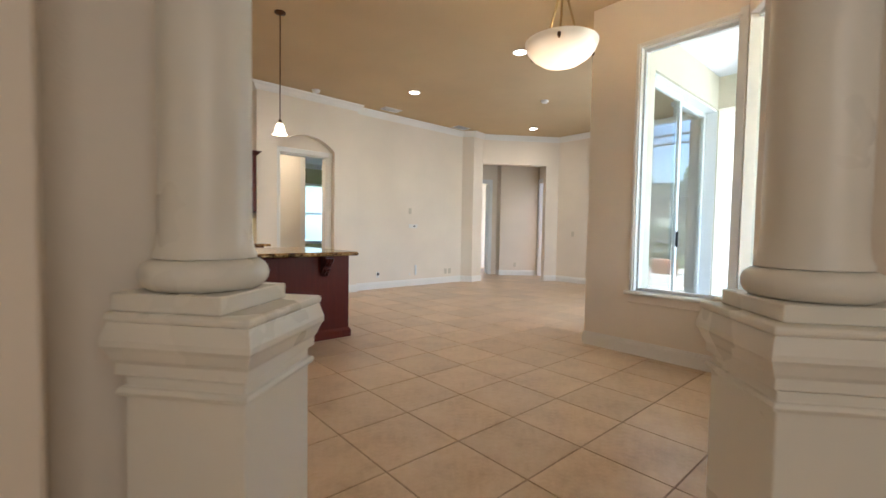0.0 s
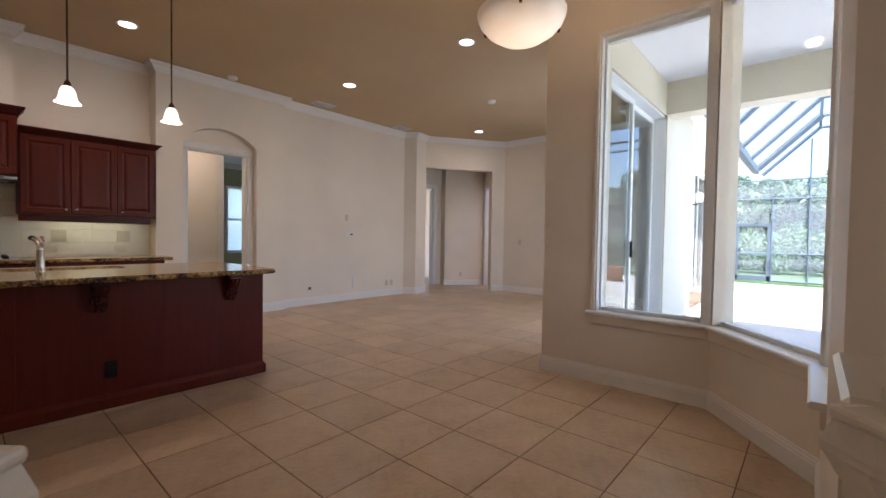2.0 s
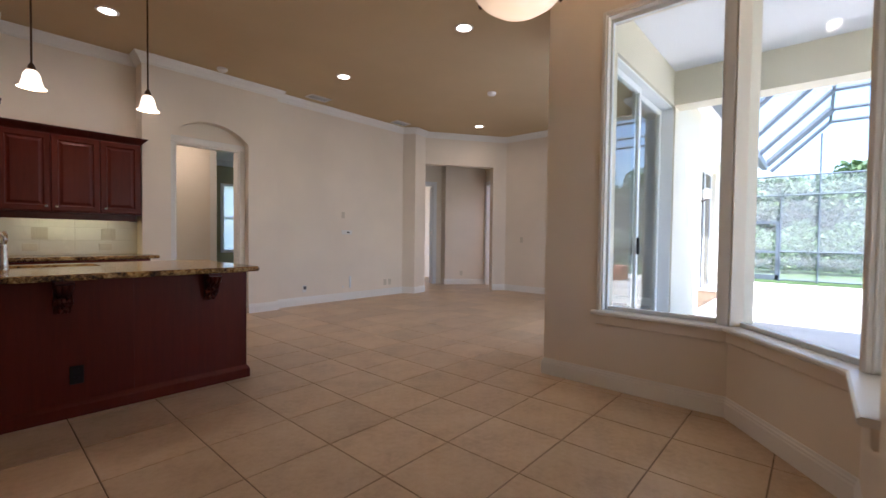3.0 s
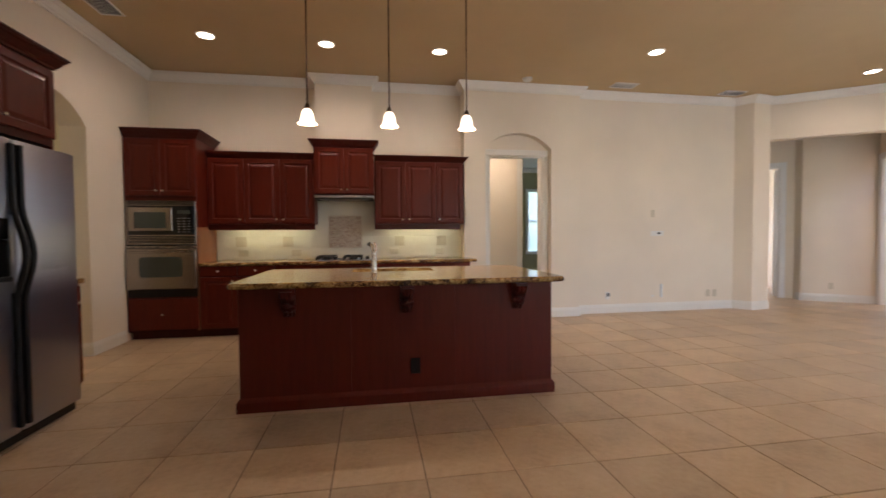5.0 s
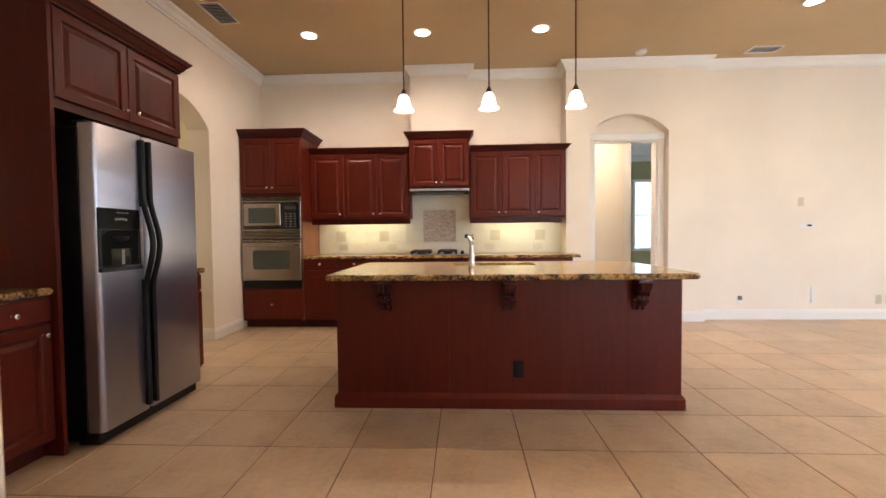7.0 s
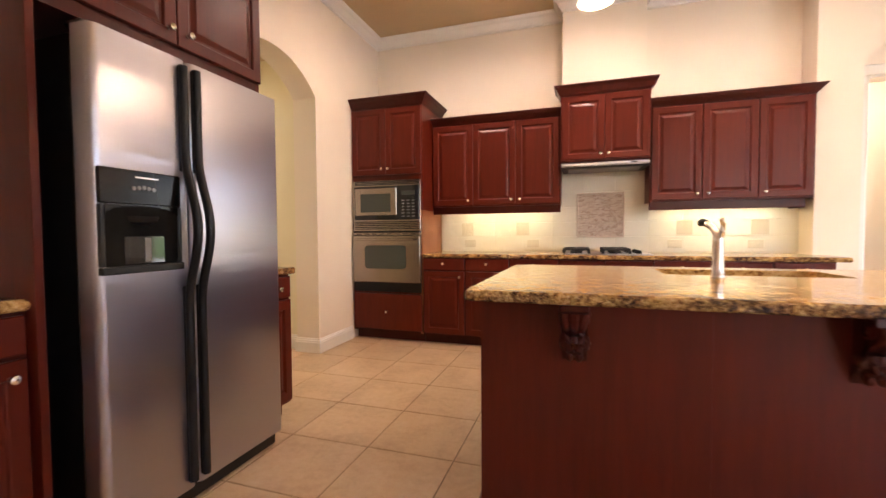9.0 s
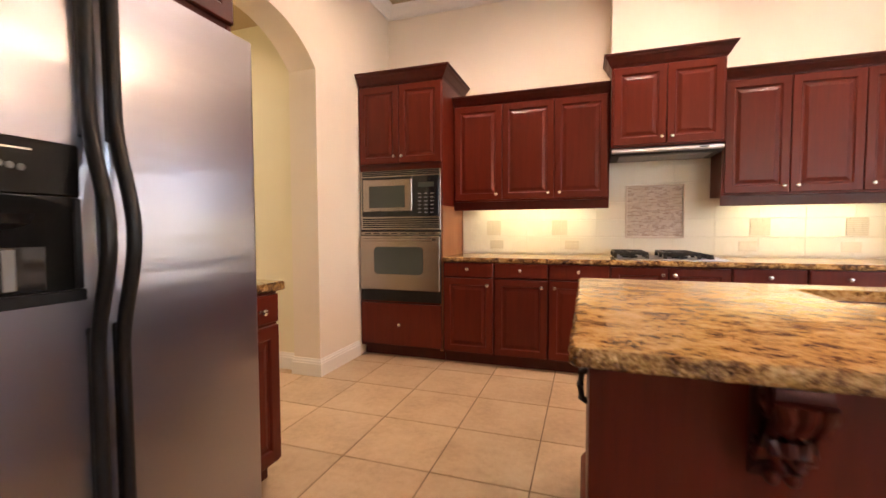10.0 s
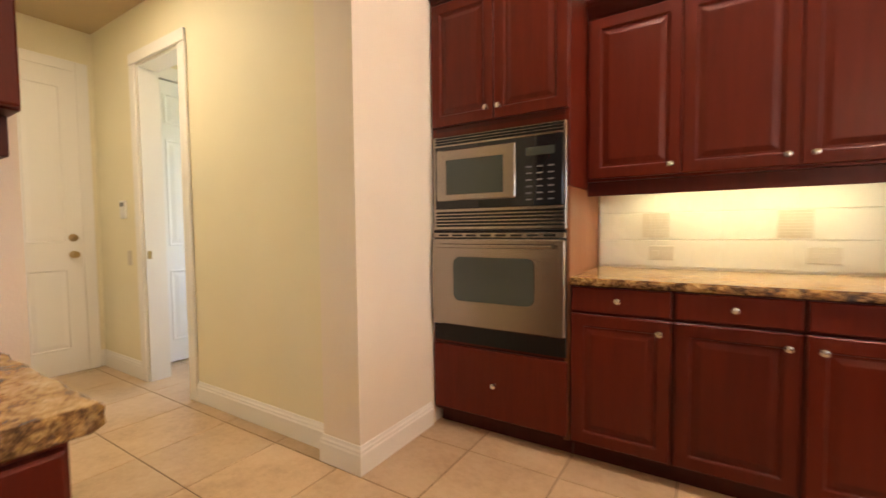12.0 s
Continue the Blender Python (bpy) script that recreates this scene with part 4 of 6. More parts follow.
def slab(name, outline, z0, z1, label, hole=None, rough_edge=True):
    """A stone worktop with a rounded, chiselled edge; outline runs anticlockwise."""
    bm = bmesh.new()
    pts = []
    n = len(outline)
    for i in range(n):
        a, b = Vector(outline[i]), Vector(outline[(i + 1) % n])
        k = max(1, int((b - a).length / 0.016))
        pts += [a + (b - a) * (j / k) for j in range(k)]
    N = len(pts)
    levels = [(-0.010, z0), (-0.002, z0 + 0.006), (0.0, (z0 + z1) / 2), (-0.002, z1 - 0.007), (-0.009, z1)]
    c = sum(pts, Vector((0, 0))) / N
    loops = []
    for o, z in levels:
        loop = []
        for i, p in enumerate(pts):
            t = (pts[(i + 1) % N] - pts[i - 1]).normalized()
            nrm = Vector((t.y, -t.x))
            j = (noise.noise((p.x * 22, p.y * 22, z * 60)) * 0.007 + noise.noise((p.x * 60, p.y * 60, z * 90)) * 0.003) if rough_edge and o > -0.0095 else 0.0
            q = p + nrm * (o + j)
            loop.append(bm.verts.new((q.x, q.y, z)))
        loops.append(loop)
    for a, b in zip(loops, loops[1:]):
        for i in range(N):
            q = face(bm, (a[i], a[(i + 1) % N], b[(i + 1) % N], b[i]))
            if q:
                q.material_index = 1
    caps = [face(bm, loops[0][::-1])]
    if hole:
        hx0, hx1, hy0, hy1 = hole
        hv = [[bm.verts.new((x, y, z)) for x, y in ((hx0, hy0), (hx1, hy0), (hx1, hy1), (hx0, hy1))] for z in (z0, z1)]
        for i in range(4):
            face(bm, (hv[0][i], hv[0][(i + 1) % 4], hv[1][(i + 1) % 4], hv[1][i]))
        edges = [bm.edges.get((loops[-1][i], loops[-1][(i + 1) % N])) for i in range(N)] + [bm.edges.get((hv[1][i], hv[1][(i + 1) % 4])) for i in range(4)]
        bmesh.ops.triangle_fill(bm, edges=edges, use_beauty=True)
        caps[0] and bm.faces.remove(caps[0])
    else:
        face(bm, loops[-1])
    ob = solid(name, bm, M_GRANITE, label, "countertop", smooth=True)
    ob.data.materials.append(M_GRANITE_EDGE)
    for q in ob.data.polygons:
        if abs(q.normal.z) > 0.98:
            q.use_smooth = False
    return ob


slab("back_counter", [(-1.12, 6.525), (2.30, 6.525), (2.30, 6.915), (2.215, 6.918), (2.215, 7.175), (-1.12, 7.175)], 0.863, 0.90, "polished golden granite counter along the back wall")

# upper cabinets
def upper(x0, x1, yf, z0, z1, splits, knobs, label, crown_path, ch, valance=True):
    c = thing("upper_cabinet", ((x0 + x1) / 2, 7.0, z0), label, "cabinet", "upper cabinets")
    boxpart("body", (x0, x1, yf, 7.175, z0, z1), M_CHERRY, c, 0.001)
    xs = [x0 + 0.012, *splits, x1 - 0.012]
    for a, b, k in zip(xs, xs[1:], knobs):
        front("door", c, "y", yf, a, b, z0 + 0.012, z1 - 0.012, (k, z0 + 0.06))
    if valance:
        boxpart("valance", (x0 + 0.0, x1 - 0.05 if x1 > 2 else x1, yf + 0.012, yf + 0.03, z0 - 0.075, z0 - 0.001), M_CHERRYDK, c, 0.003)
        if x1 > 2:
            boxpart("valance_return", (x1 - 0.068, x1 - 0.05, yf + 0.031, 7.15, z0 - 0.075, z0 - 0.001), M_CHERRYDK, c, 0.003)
    crown("cornice", c, crown_path, z1 - 0.005, ch, 0.06)
    return c


YU, YH = 6.87, 6.78
upper(-1.12, 0.19, YU, 1.375, 2.225, [-0.679, -0.241], [-0.725, -0.285, -0.195], "dark cherry wall cabinet with three raised panel doors", [(0.19, YU), (-1.12, YU)], 0.075)
upper(0.97, 2.20, YU, 1.375, 2.225, [1.388, 1.805], [1.345, 1.43, 1.85], "dark cherry wall cabinet with three raised panel doors", [(2.20, 7.17), (2.20, YU), (0.97, YU)], 0.075)
upper(0.195, 0.965, YH, 1.76, 2.375, [0.58], [0.545, 0.615], "dark cherry cabinet over the range hood", [(0.965, 7.0), (0.965, YH), (0.195, YH), (0.195, 7.0)], 0.095, False)
hd = thing("range_hood", (0.58, 6.95, 1.69), "slim stainless range hood under the cabinet", "range hood")
boxpart("body", (0.20, 0.96, 6.80, 7.16, 1.70, 1.757), M_BLACKMAT, hd, 0.004)
boxpart("front_lip", (0.198, 0.962, 6.765, 6.80, 1.715, 1.75), M_STEEL, hd, 0.008, "brushed steel lip")
boxpart("filter", (0.26, 0.90, 6.83, 7.1, 1.693, 1.70), M_GREYPL, hd, 0.002)
boxpart("switch", (0.80, 0.86, 6.762, 6.766, 1.727, 1.738), M_BLACK, hd)

# strip lamps under the upper cabinets
for x0, x1 in ((-0.95, 0.05), (1.12, 2.02)):
    st = thing("under_cabinet_lamp", ((x0 + x1) / 2, 7.0, 1.345), "lit slim strip lamp under the wall cabinet", "lamp", "under cabinet lamps")
    boxpart("housing", (x0, x1, 6.955, 7.04, 1.35, 1.374), M_WHITEPL, st, 0.004)
    boxpart("tube", (x0 + 0.02, x1 - 0.02, 6.98, 7.015, 1.34, 1.351), M_STRIP, st, 0.004)
    lamp("strip_light", "AREA", look(((x0 + x1) / 2, 7.0, 1.335), ((x0 + x1) / 2, 7.06, 0.9)), 0.125, (0.97, 0.94, 0.47), shape="RECTANGLE", size=x1 - x0 - 0.1, size_y=0.05)

# backsplash of glazed tiles with set-in stone squares
bs = thing("backsplash", (0.5, 7.17, 0.9), "cream glazed tile backsplash with stone insets", "backsplash", kind="structure")
boxpart("grout_bed", (-1.118, 2.21, 7.170, 7.179, 0.901, 1.74), M_SPLASHGROUT, bs)
bm = bmesh.new()
box(bm, 0, 0.300, -0.004, 0.0, 0, 0.147, 0.002)
splash_mesh = finish(bm, "splash_tile", M_SPLASH, False)
for r in range(6):
    z = 0.912 + r * 0.1505
    for i in range(11):
        x = -1.115 + i * 0.3035
        if r >= 3 and not (0.1 <= x <= 0.75):
            continue
        if x + 0.3 > 2.3:
            continue
        t = new("splash_tile", splash_mesh)
        t.parent, t.location = bs, (x - 0.5, 0.0, z - 0.9)


def stone_inset(name, x0, x1, z0, z1, rows, label, framed):
    root = thing(name, ((x0 + x1) / 2, 7.165, z0), label, "tile inset", "stone insets in the backsplash")
    bm = bmesh.new()
    rr = random.Random(int(x0 * 100) + 7)
    z, dz = z0 + (0.016 if framed else 0.002), (z1 - z0 - (0.032 if framed else 0.004)) / rows
    for r in range(rows):
        x = x0 + (0.016 if framed else 0.002)
        xe = x1 - (0.016 if framed else 0.002)
        while x < xe - 0.004:
            w = min(rr.uniform(0.015, 0.05), xe - x)
            box(bm, x, x + w - 0.0015, 7.158 + rr.uniform(-0.003, 0.003), 7.166, z, z + dz - 0.0015)
            x += w
        z += dz
    part("stone_strip", bm, M_STONE if framed else M_STONE2, root)["kind"] = "stuff"
    if framed:
        for b in ((x0, x1, z0, z0 + 0.014), (x0, x1, z1 - 0.014, z1), (x0, x0 + 0.014, z0 + 0.014, z1 - 0.014), (x1 - 0.014, x1, z0 + 0.014, z1 - 0.014)):
            boxpart("frame_strip", (b[0], b[1], 7.152, 7.166, b[2], b[3]), M_STONE, root, 0.003)


stone_inset("split_stone_feature", 0.338, 0.79, 1.05, 1.50, 34, "framed split stone panel behind the cooktop", True)
for x in (-0.813, -0.208, 1.32, 1.93):
    stone_inset("stone_inset", x - 0.07, x + 0.07, 1.072, 1.212, 9, "small square stone inset in the backsplash", False)


def outlet(m, label, material=None, wide=0.115, tall=0.075):
    """A cover plate with two sockets; it looks along -y of m."""
    root = thing("wall_outlet", m.translation, label, "outlet", "wall plates")
    bm = bmesh.new()
    box(bm, -wide / 2, wide / 2, -0.006, 0, -tall / 2, tall / 2, 0.003)
    bmesh.ops.transform(bm, matrix=m, verts=bm.verts)
    part("cover_plate", bm, material or M_PLATE, root)
    for s in (-1, 1):
        bm = bmesh.new()
        if wide > tall:
            box(bm, s * wide * 0.22 - 0.016, s * wide * 0.22 + 0.016, -0.009, -0.006, -0.014, 0.014, 0.002)
        else:
            box(bm, -0.014, 0.014, -0.009, -0.006, s * tall * 0.2 - 0.013, s * tall * 0.2 + 0.013, 0.002)
        bmesh.ops.transform(bm, matrix=m, verts=bm.verts)
        part("socket", bm, material or M_PLATE, root)
    return root


for x in (-0.785, -0.10, 1.24, 1.90):
    outlet(Matrix.Translation((x, 7.166, 0.988)), "ivory double outlet set sideways in the backsplash", M_SPLASHPLATE, 0.125, 0.08)

# gas cooktop
ck = thing("cooktop", (0.58, 6.85, 0.9), "gas cooktop with black cast iron grates", "cooktop")
boxpart("plate", (0.24, 0.97, 6.62, 7.09, 0.9005, 0.909), M_STEEL, ck, 0.003)
for gx in (0.34, 0.68):
    for gy in (6.74, 6.96):
        bm = bmesh.new()
        lathe(bm, [(0.0, 0), (0.055, 0), (0.055, 0.014), (0.04, 0.018), (0.04, 0.028), (0.0, 0.03)], (gx, gy, 0.909), 18)
        part("burner", bm, M_BLACKMAT, ck, "", True)
    bm = bmesh.new()
    w, d0, d1 = 0.118, 6.64, 7.07
    for q in ((gx - w, gx - w + 0.016, d0, d1), (gx + w - 0.016, gx + w, d0, d1), (gx - w, gx + w, d0, d0 + 0.016), (gx - w, gx + w, d1 - 0.016, d1), (gx - w, gx + w, 6.848, 6.864), (gx - 0.008, gx + 0.008, d0, d1), (gx - w, gx + w, 6.735, 6.748), (gx - w, gx + w, 6.953, 6.966)):
        box(bm, *q, 0.936, 0.956, 0.003)
    for fx in (gx - w + 0.008, gx, gx + w - 0.008):
        for fy in (d0 + 0.008, 6.856, d1 - 0.008):
            box(bm, fx - 0.012, fx + 0.012, fy - 0.008, fy + 0.008, 0.909, 0.94)
    part("grate", bm, M_BLACKMAT, ck, "black cast iron grate")
for i in range(4):
    bm = bmesh.new()
    lathe(bm, [(0.0, 0), (0.026, 0), (0.025, 0.006), (0.019, 0.03), (0.0, 0.032)], (0.868, 6.68 + i * 0.11, 0.909), 14)
    part("control_knob", bm, M_BLACK, ck, "", True)

# ---------------------------------------------------------------- island
isl = thing("kitchen_island", (1.15, 4.7, 0), "dark cherry kitchen island with panelled sides", "kitchen island")
IX0, IX1, IY0, IY1 = 0.027, 2.287, 4.145, 5.22
boxpart("body", (IX0 + 0.02, IX1 - 0.02, IY0 + 0.02, IY1, 0.09, 0.862), M_CHERRYDK, isl)
for i in range(3):
    a = IX0 + i * (IX1 - IX0) / 3
    boxpart("front_panel", (a, a + (IX1 - IX0) / 3 - 0.0004, IY0, IY0 + 0.0195, 0.10, 0.862), M_CHERRY, isl)
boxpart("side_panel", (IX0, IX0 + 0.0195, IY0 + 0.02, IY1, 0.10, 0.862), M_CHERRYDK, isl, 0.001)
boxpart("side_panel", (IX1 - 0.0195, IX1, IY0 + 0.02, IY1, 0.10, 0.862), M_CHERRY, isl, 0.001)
bm = bmesh.new()
sweep(bm, [(IX0, IY1), (IX0, IY0), (IX1, IY0), (IX1, IY1)][::-1], [(0.0, 0.001), (0.02, 0.001), (0.02, 0.07), (0.012, 0.085), (0.004, 0.095), (0.0, 0.1)])
part("base_moulding", bm, M_CHERRY, isl)
boxpart("inner_base", (IX0 + 0.02, IX1 - 0.02, IY0 + 0.02, IY1 - 0.06, 0.0, 0.09), M_CHERRYDK, isl)
for i in range(5):
    a = IX0 + 0.03 + i * 0.443
    d = front("door", isl, "y", 0, 0, 0.43, 0.11, 0.85, (0.38, 0.80))
    d.matrix_local = Matrix.Translation(-Vector((1.15, 4.7, 0))) @ pose(a + 0.43, IY1, 0, 0, 0, 180) @ Matrix.Translation((1.15, 4.7, 0))


def corbel(x):
    root = thing("corbel", (x, IY0, 0.62), "carved dark cherry scroll corbel under the island top", "corbel", "corbels under the island top")
    prof = [(0.0, 0.862), (-0.115, 0.862), (-0.12, 0.845), (-0.118, 0.82), (-0.105, 0.80), (-0.085, 0.79), (-0.06, 0.775), (-0.05, 0.755), (-0.058, 0.735), (-0.066, 0.715), (-0.06, 0.69), (-0.04, 0.672), (-0.02, 0.66), (-0.008, 0.64), (0.0, 0.62)]
    prof = [(u_, 0.862 - (0.862 - z) * 0.86) for u_, z in prof]
    bm = bmesh.new()
    prism(bm, [(IY0 + u_, z) for u_, z in prof], "x", x - 0.05, x + 0.05)
    part("bracket", bm, M_CHERRYDK, root, "", True)
    for dx, r_ in ((-0.03, 0.022), (0.03, 0.022), (0.0, 0.026)):
        bm = bmesh.new()
        pts = [(x + dx * (1.1 - 0.45 * i / 10), IY0 + u_ - 0.002, z - 0.006) for i, (u_, z) in enumerate(prof[2:13])]
        tube(bm, pts, r_, 10, r_ * 0.5)
        part("leaf_carving", bm, M_CHERRYDK, root, "", True)
    for sx in (-1, 1):
        bm = bmesh.new()
        bmesh.ops.create_uvsphere(bm, u_segments=14, v_segments=9, radius=0.019, matrix=Matrix.Translation((x + sx * 0.019, IY0 - 0.038, 0.682)) @ Matrix.Diagonal((0.9, 1.0, 1.25, 1.0)))
        part("leaf_tip", bm, M_CHERRYDK, root, "", True)
    for sx in (-1, 1):
        for yy, zz, r in ((-0.085, 0.83, 0.03), (-0.042, 0.727, 0.022)):
            bm = bmesh.new()
            lathe(bm, [(0, 0), (r, 0), (r, 0.005), (r * 0.75, 0.008), (r * 0.7, 0.004), (r * 0.4, 0.006), (r * 0.25, 0.012), (0, 0.013)], seg=16, m=Matrix.Translation((x + sx * 0.05, IY0 + yy, zz)) @ pose(0, 0, 0, 0, sx * 90, 0))
            part("scroll", bm, M_CHERRYDK, root, "", True)
    root.scale = (0.82, 0.95, 1.0)


for x in (0.36, 1.17, 2.01):
    corbel(x)
slab("island_top", [(-0.012, 4.045), (0.003, 4.03), (1.15, 4.02), (2.325, 4.03), (2.35, 4.055), (2.35, 5.275), (-0.012, 5.275)], 0.863, 0.902, "polished golden granite island top with a chiselled edge", (0.755, 1.47, 4.80, 5.12))
sk = thing("sink", (1.11, 4.96, 0.7), "undermounted stainless sink in the island", "sink")
bm = bmesh.new()
for q in ((0.73, 1.50, 4.78, 5.14, 0.68, 0.69), (0.73, 0.753, 4.78, 5.14, 0.69, 0.8625), (1.472, 1.50, 4.78, 5.14, 0.69, 0.8625), (0.753, 1.472, 4.78, 4.798, 0.69, 0.8625), (0.753, 1.472, 5.122, 5.14, 0.69, 0.8625)):
    box(bm, *q)
part("basin", bm, M_STEEL, sk)
bm = bmesh.new()
lathe(bm, [(0.0, 0.0), (0.045, 0.0), (0.045, 0.004), (0.03, 0.003), (0.0, 0.001)], (1.11, 4.96, 0.69), 18)
part("drain", bm, M_NICKEL, sk, "", True)

fa = thing("faucet", (0.945, 4.725, 0.902), "brushed nickel pull-out faucet on the island", "faucet")
bm = bmesh.new()
lathe(bm, [(0.0, 0), (0.030, 0), (0.030, 0.006), (0.026, 0.012), (0.0245, 0.05), (0.021, 0.15), (0.022, 0.156), (0.02, 0.168), (0.0, 0.172)], (0.945, 4.725, 0.902), 22)
part("body", bm, M_NICKEL, fa, "", True)
bm = bmesh.new()
tube(bm, [(0.945, 4.725, 1.055), (0.943, 4.74, 1.09), (0.934, 4.77, 1.118), (0.92, 4.805, 1.135)], 0.017, 12, 0.015)
part("spout", bm, M_NICKEL, fa, "", True)
bm = bmesh.new()
tube(bm, [(0.92, 4.805, 1.135), (0.91, 4.83, 1.144), (0.905, 4.845, 1.138)], 0.0165, 12)
part("spray_head", bm, M_BLACK, fa, "black spray head", True)
bm = bmesh.new()
tube(bm, [(0.948, 4.723, 1.06), (0.958, 4.715, 1.10), (0.958, 4.707, 1.135), (0.95, 4.70, 1.155)], 0.013, 10, 0.010)
part("lever", bm, M_NICKEL, fa, "", True)
outlet(Matrix.Translation((1.235, IY0 - 0.001, 0.262)), "black outlet plate on the island's front", M_BLACK, 0.07, 0.115)
# long black pull on the island's end
pl = thing("pull_handle", (IX0, 4.55, 0.55), "black pull handle on the island's end panel", "handle")
bm = bmesh.new()
tube(bm, [(IX0 + 0.001, 4.55, 0.60), (IX0 - 0.018, 4.55, 0.61), (IX0 - 0.022, 4.55, 0.65), (IX0 - 0.018, 4.55, 0.69), (IX0 + 0.001, 4.55, 0.70)], 0.011, 10)
part("bar", bm, M_BLACK, pl, "", True)

# ---------------------------------------------------------------- refrigerator and the cabinets round it
fg = thing("refrigerator", (-1.5, 3.99, 0), "stainless side-by-side refrigerator with black handles", "refrigerator")
FX = -1.098
boxpart("cabinet", (-1.88, -1.19, 3.56, 4.42, 0.03, 1.76), M_BLACK, fg, 0.006, "black refrigerator case")
boxpart("kick_grille", (-1.25, -1.13, 3.56, 4.40, 0.015, 0.08), M_BLACK, fg, 0.003)
for nm, a, b in (("freezer_door", 3.557, 3.906), ("fridge_door", 3.914, 4.425)):
    bm = bmesh.new()
    box(bm, -1.185, FX, a, b, 0.085, 1.78)
    es = [ed for ed in bm.edges if abs(ed.verts[0].co.z - ed.verts[1].co.z) > 1 and ed.verts[0].co.x > -1.15]
    bmesh.ops.bevel(bm, geom=es, offset=0.028, segments=5, affect="EDGES", profile=0.5)
    dd = part(nm, bm, M_STEEL, fg, "brushed stainless door", True)
    hy = 3.876 if nm == "freezer_door" else 3.934
    bm = bmesh.new()
    rows_ = []
    for z in [0.12, 0.5, 0.8, *[0.82 + 0.025 * i for i in range(25)], 1.5, 1.75]:
        bow = 0.054 * math.sin(math.pi * (z - 0.82) / 0.60) ** 2 if 0.82 < z < 1.42 else 0.0
        rows_.append([bm.verts.new((FX + 0.016 + bow + 0.0165 * math.cos(i * math.pi / 7), hy + 0.0165 * math.sin(i * math.pi / 7), z)) for i in range(14)])
    for r0, r1 in zip(rows_, rows_[1:]):
        for i in range(14):
            bm.faces.new((r0[i], r0[(i + 1) % 14], r1[(i + 1) % 14], r1[i]))
    bm.faces.new(rows_[0][::-1])
    bm.faces.new(rows_[-1])
    for z0, z1 in ((0.12, 0.90), (1.345, 1.75)):
        box(bm, FX - 0.002, FX + 0.016, hy - 0.0155, hy + 0.0155, z0, z1, 0.004)
    part("handle", bm, M_BLACK, dd, "black bowed handle", True)
boxpart("hinge_cover", (-1.22, -1.14, 3.56, 3.66, 1.776, 1.795), M_BLACK, fg, 0.006)
boxpart("hinge_cover", (-1.22, -1.14, 4.33, 4.43, 1.776, 1.795), M_BLACK, fg, 0.006)
dp = boxpart("dispenser_frame", (FX - 0.01, FX + 0.005, 3.566, 3.862, 1.205, 1.325), M_PANEL, fg, 0.005, "black water and ice dispenser")
for b in ((FX - 0.01, FX + 0.005, 3.566, 3.584, 0.995, 1.2045), (FX - 0.01, FX + 0.005, 3.844, 3.862, 0.995, 1.2045), (FX - 0.01, FX + 0.014, 3.566, 3.862, 0.968, 0.9945)):
    boxpart("rim", b, M_BLACK, dp, 0.003)
# flat black plate whose colour stands for the shade of a recess
boxpart("niche", (FX - 0.008, FX + 0.0012, 3.584, 3.844, 0.9945, 1.2045), M_RECESSSHADE, dp)
# arched lower lip of the control panel
bm = bmesh.new()
for sgn in (-1, 1):
    c_ = 3.714
    pts = [(c_ + sgn * 0.13, 1.2045), (c_, 1.2045)]
    arc = [(c_ + sgn * 0.13 * math.sin(radians(v_)), 1.168 + 0.034 * math.cos(radians(v_))) for v_ in range(0, 91, 15)]
    for (y0_, z0_), (y1_, z1_) in zip(arc, arc[1:]):
        lo_, hi_ = sorted((y0_, y1_))
        box(bm, FX + 0.0012, FX + 0.005, lo_, hi_, (z0_ + z1_) / 2, 1.2045)
part("arched_lip", bm, M_PANEL, dp)
bm = bmesh.new()
lathe(bm, [(0.0, 0.0), (0.075, 0.0), (0.07, -0.02), (0.045, -0.035), (0.0, -0.036)], (FX - 0.045, 3.714, 1.165), 20)
part("spout_hood", bm, M_BLACK, dp, "", True)
boxpart("cavity_panel", (FX + 0.0012, FX + 0.003, 3.644, 3.789, 1.0, 1.095), M_BLACKGLASS, dp, 0.0008)
boxpart("paddle", (FX + 0.003, FX + 0.006, 3.714, 3.736, 1.005, 1.09), M_GREYPL, dp, 0.001)
for i in range(5):
    bm = bmesh.new()
    lathe(bm, [(0.0, 0.0), (0.0075, 0.0), (0.0065, 0.002), (0.0, 0.0022)], seg=12, m=Matrix.Translation((FX + 0.005, 3.681 + i * 0.018, 1.262 + 0.002 * (2 - abs(i - 2)))) @ pose(0, 0, 0, 0, 90, 0))
    part("button", bm, M_GREYPL, dp, "", True)
boxpart("label_bar", (FX + 0.005, FX + 0.0062, 3.686, 3.771, 1.299, 1.303), M_NICKEL, dp)

su = thing("fridge_surround", (-1.57, 3.99, 0), "dark cherry panels and cabinet built round the refrigerator", "cabinet")
boxpart("gable_panel", (-1.905, -1.25, 3.475, 3.50, 0.0, 2.40), M_CHERRY, su, 0.002)
boxpart("gable_panel", (-1.905, -1.27, 4.47, 4.495, 0.0, 2.40), M_CHERRY, su, 0.002)
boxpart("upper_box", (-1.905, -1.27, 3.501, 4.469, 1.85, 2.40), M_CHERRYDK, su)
front("door", su, "x", -1.27, 3.503, 4.0, 1.90, 2.375, (3.96, 1.96))
front("door", su, "x", -1.27, 4.0, 4.492, 1.90, 2.375, (4.05, 1.96))
crown("cornice", su, [(-1.905, 4.495), (-1.25, 4.495), (-1.25, 3.475), (-1.905, 3.475)], 2.385, 0.09, 0.065)

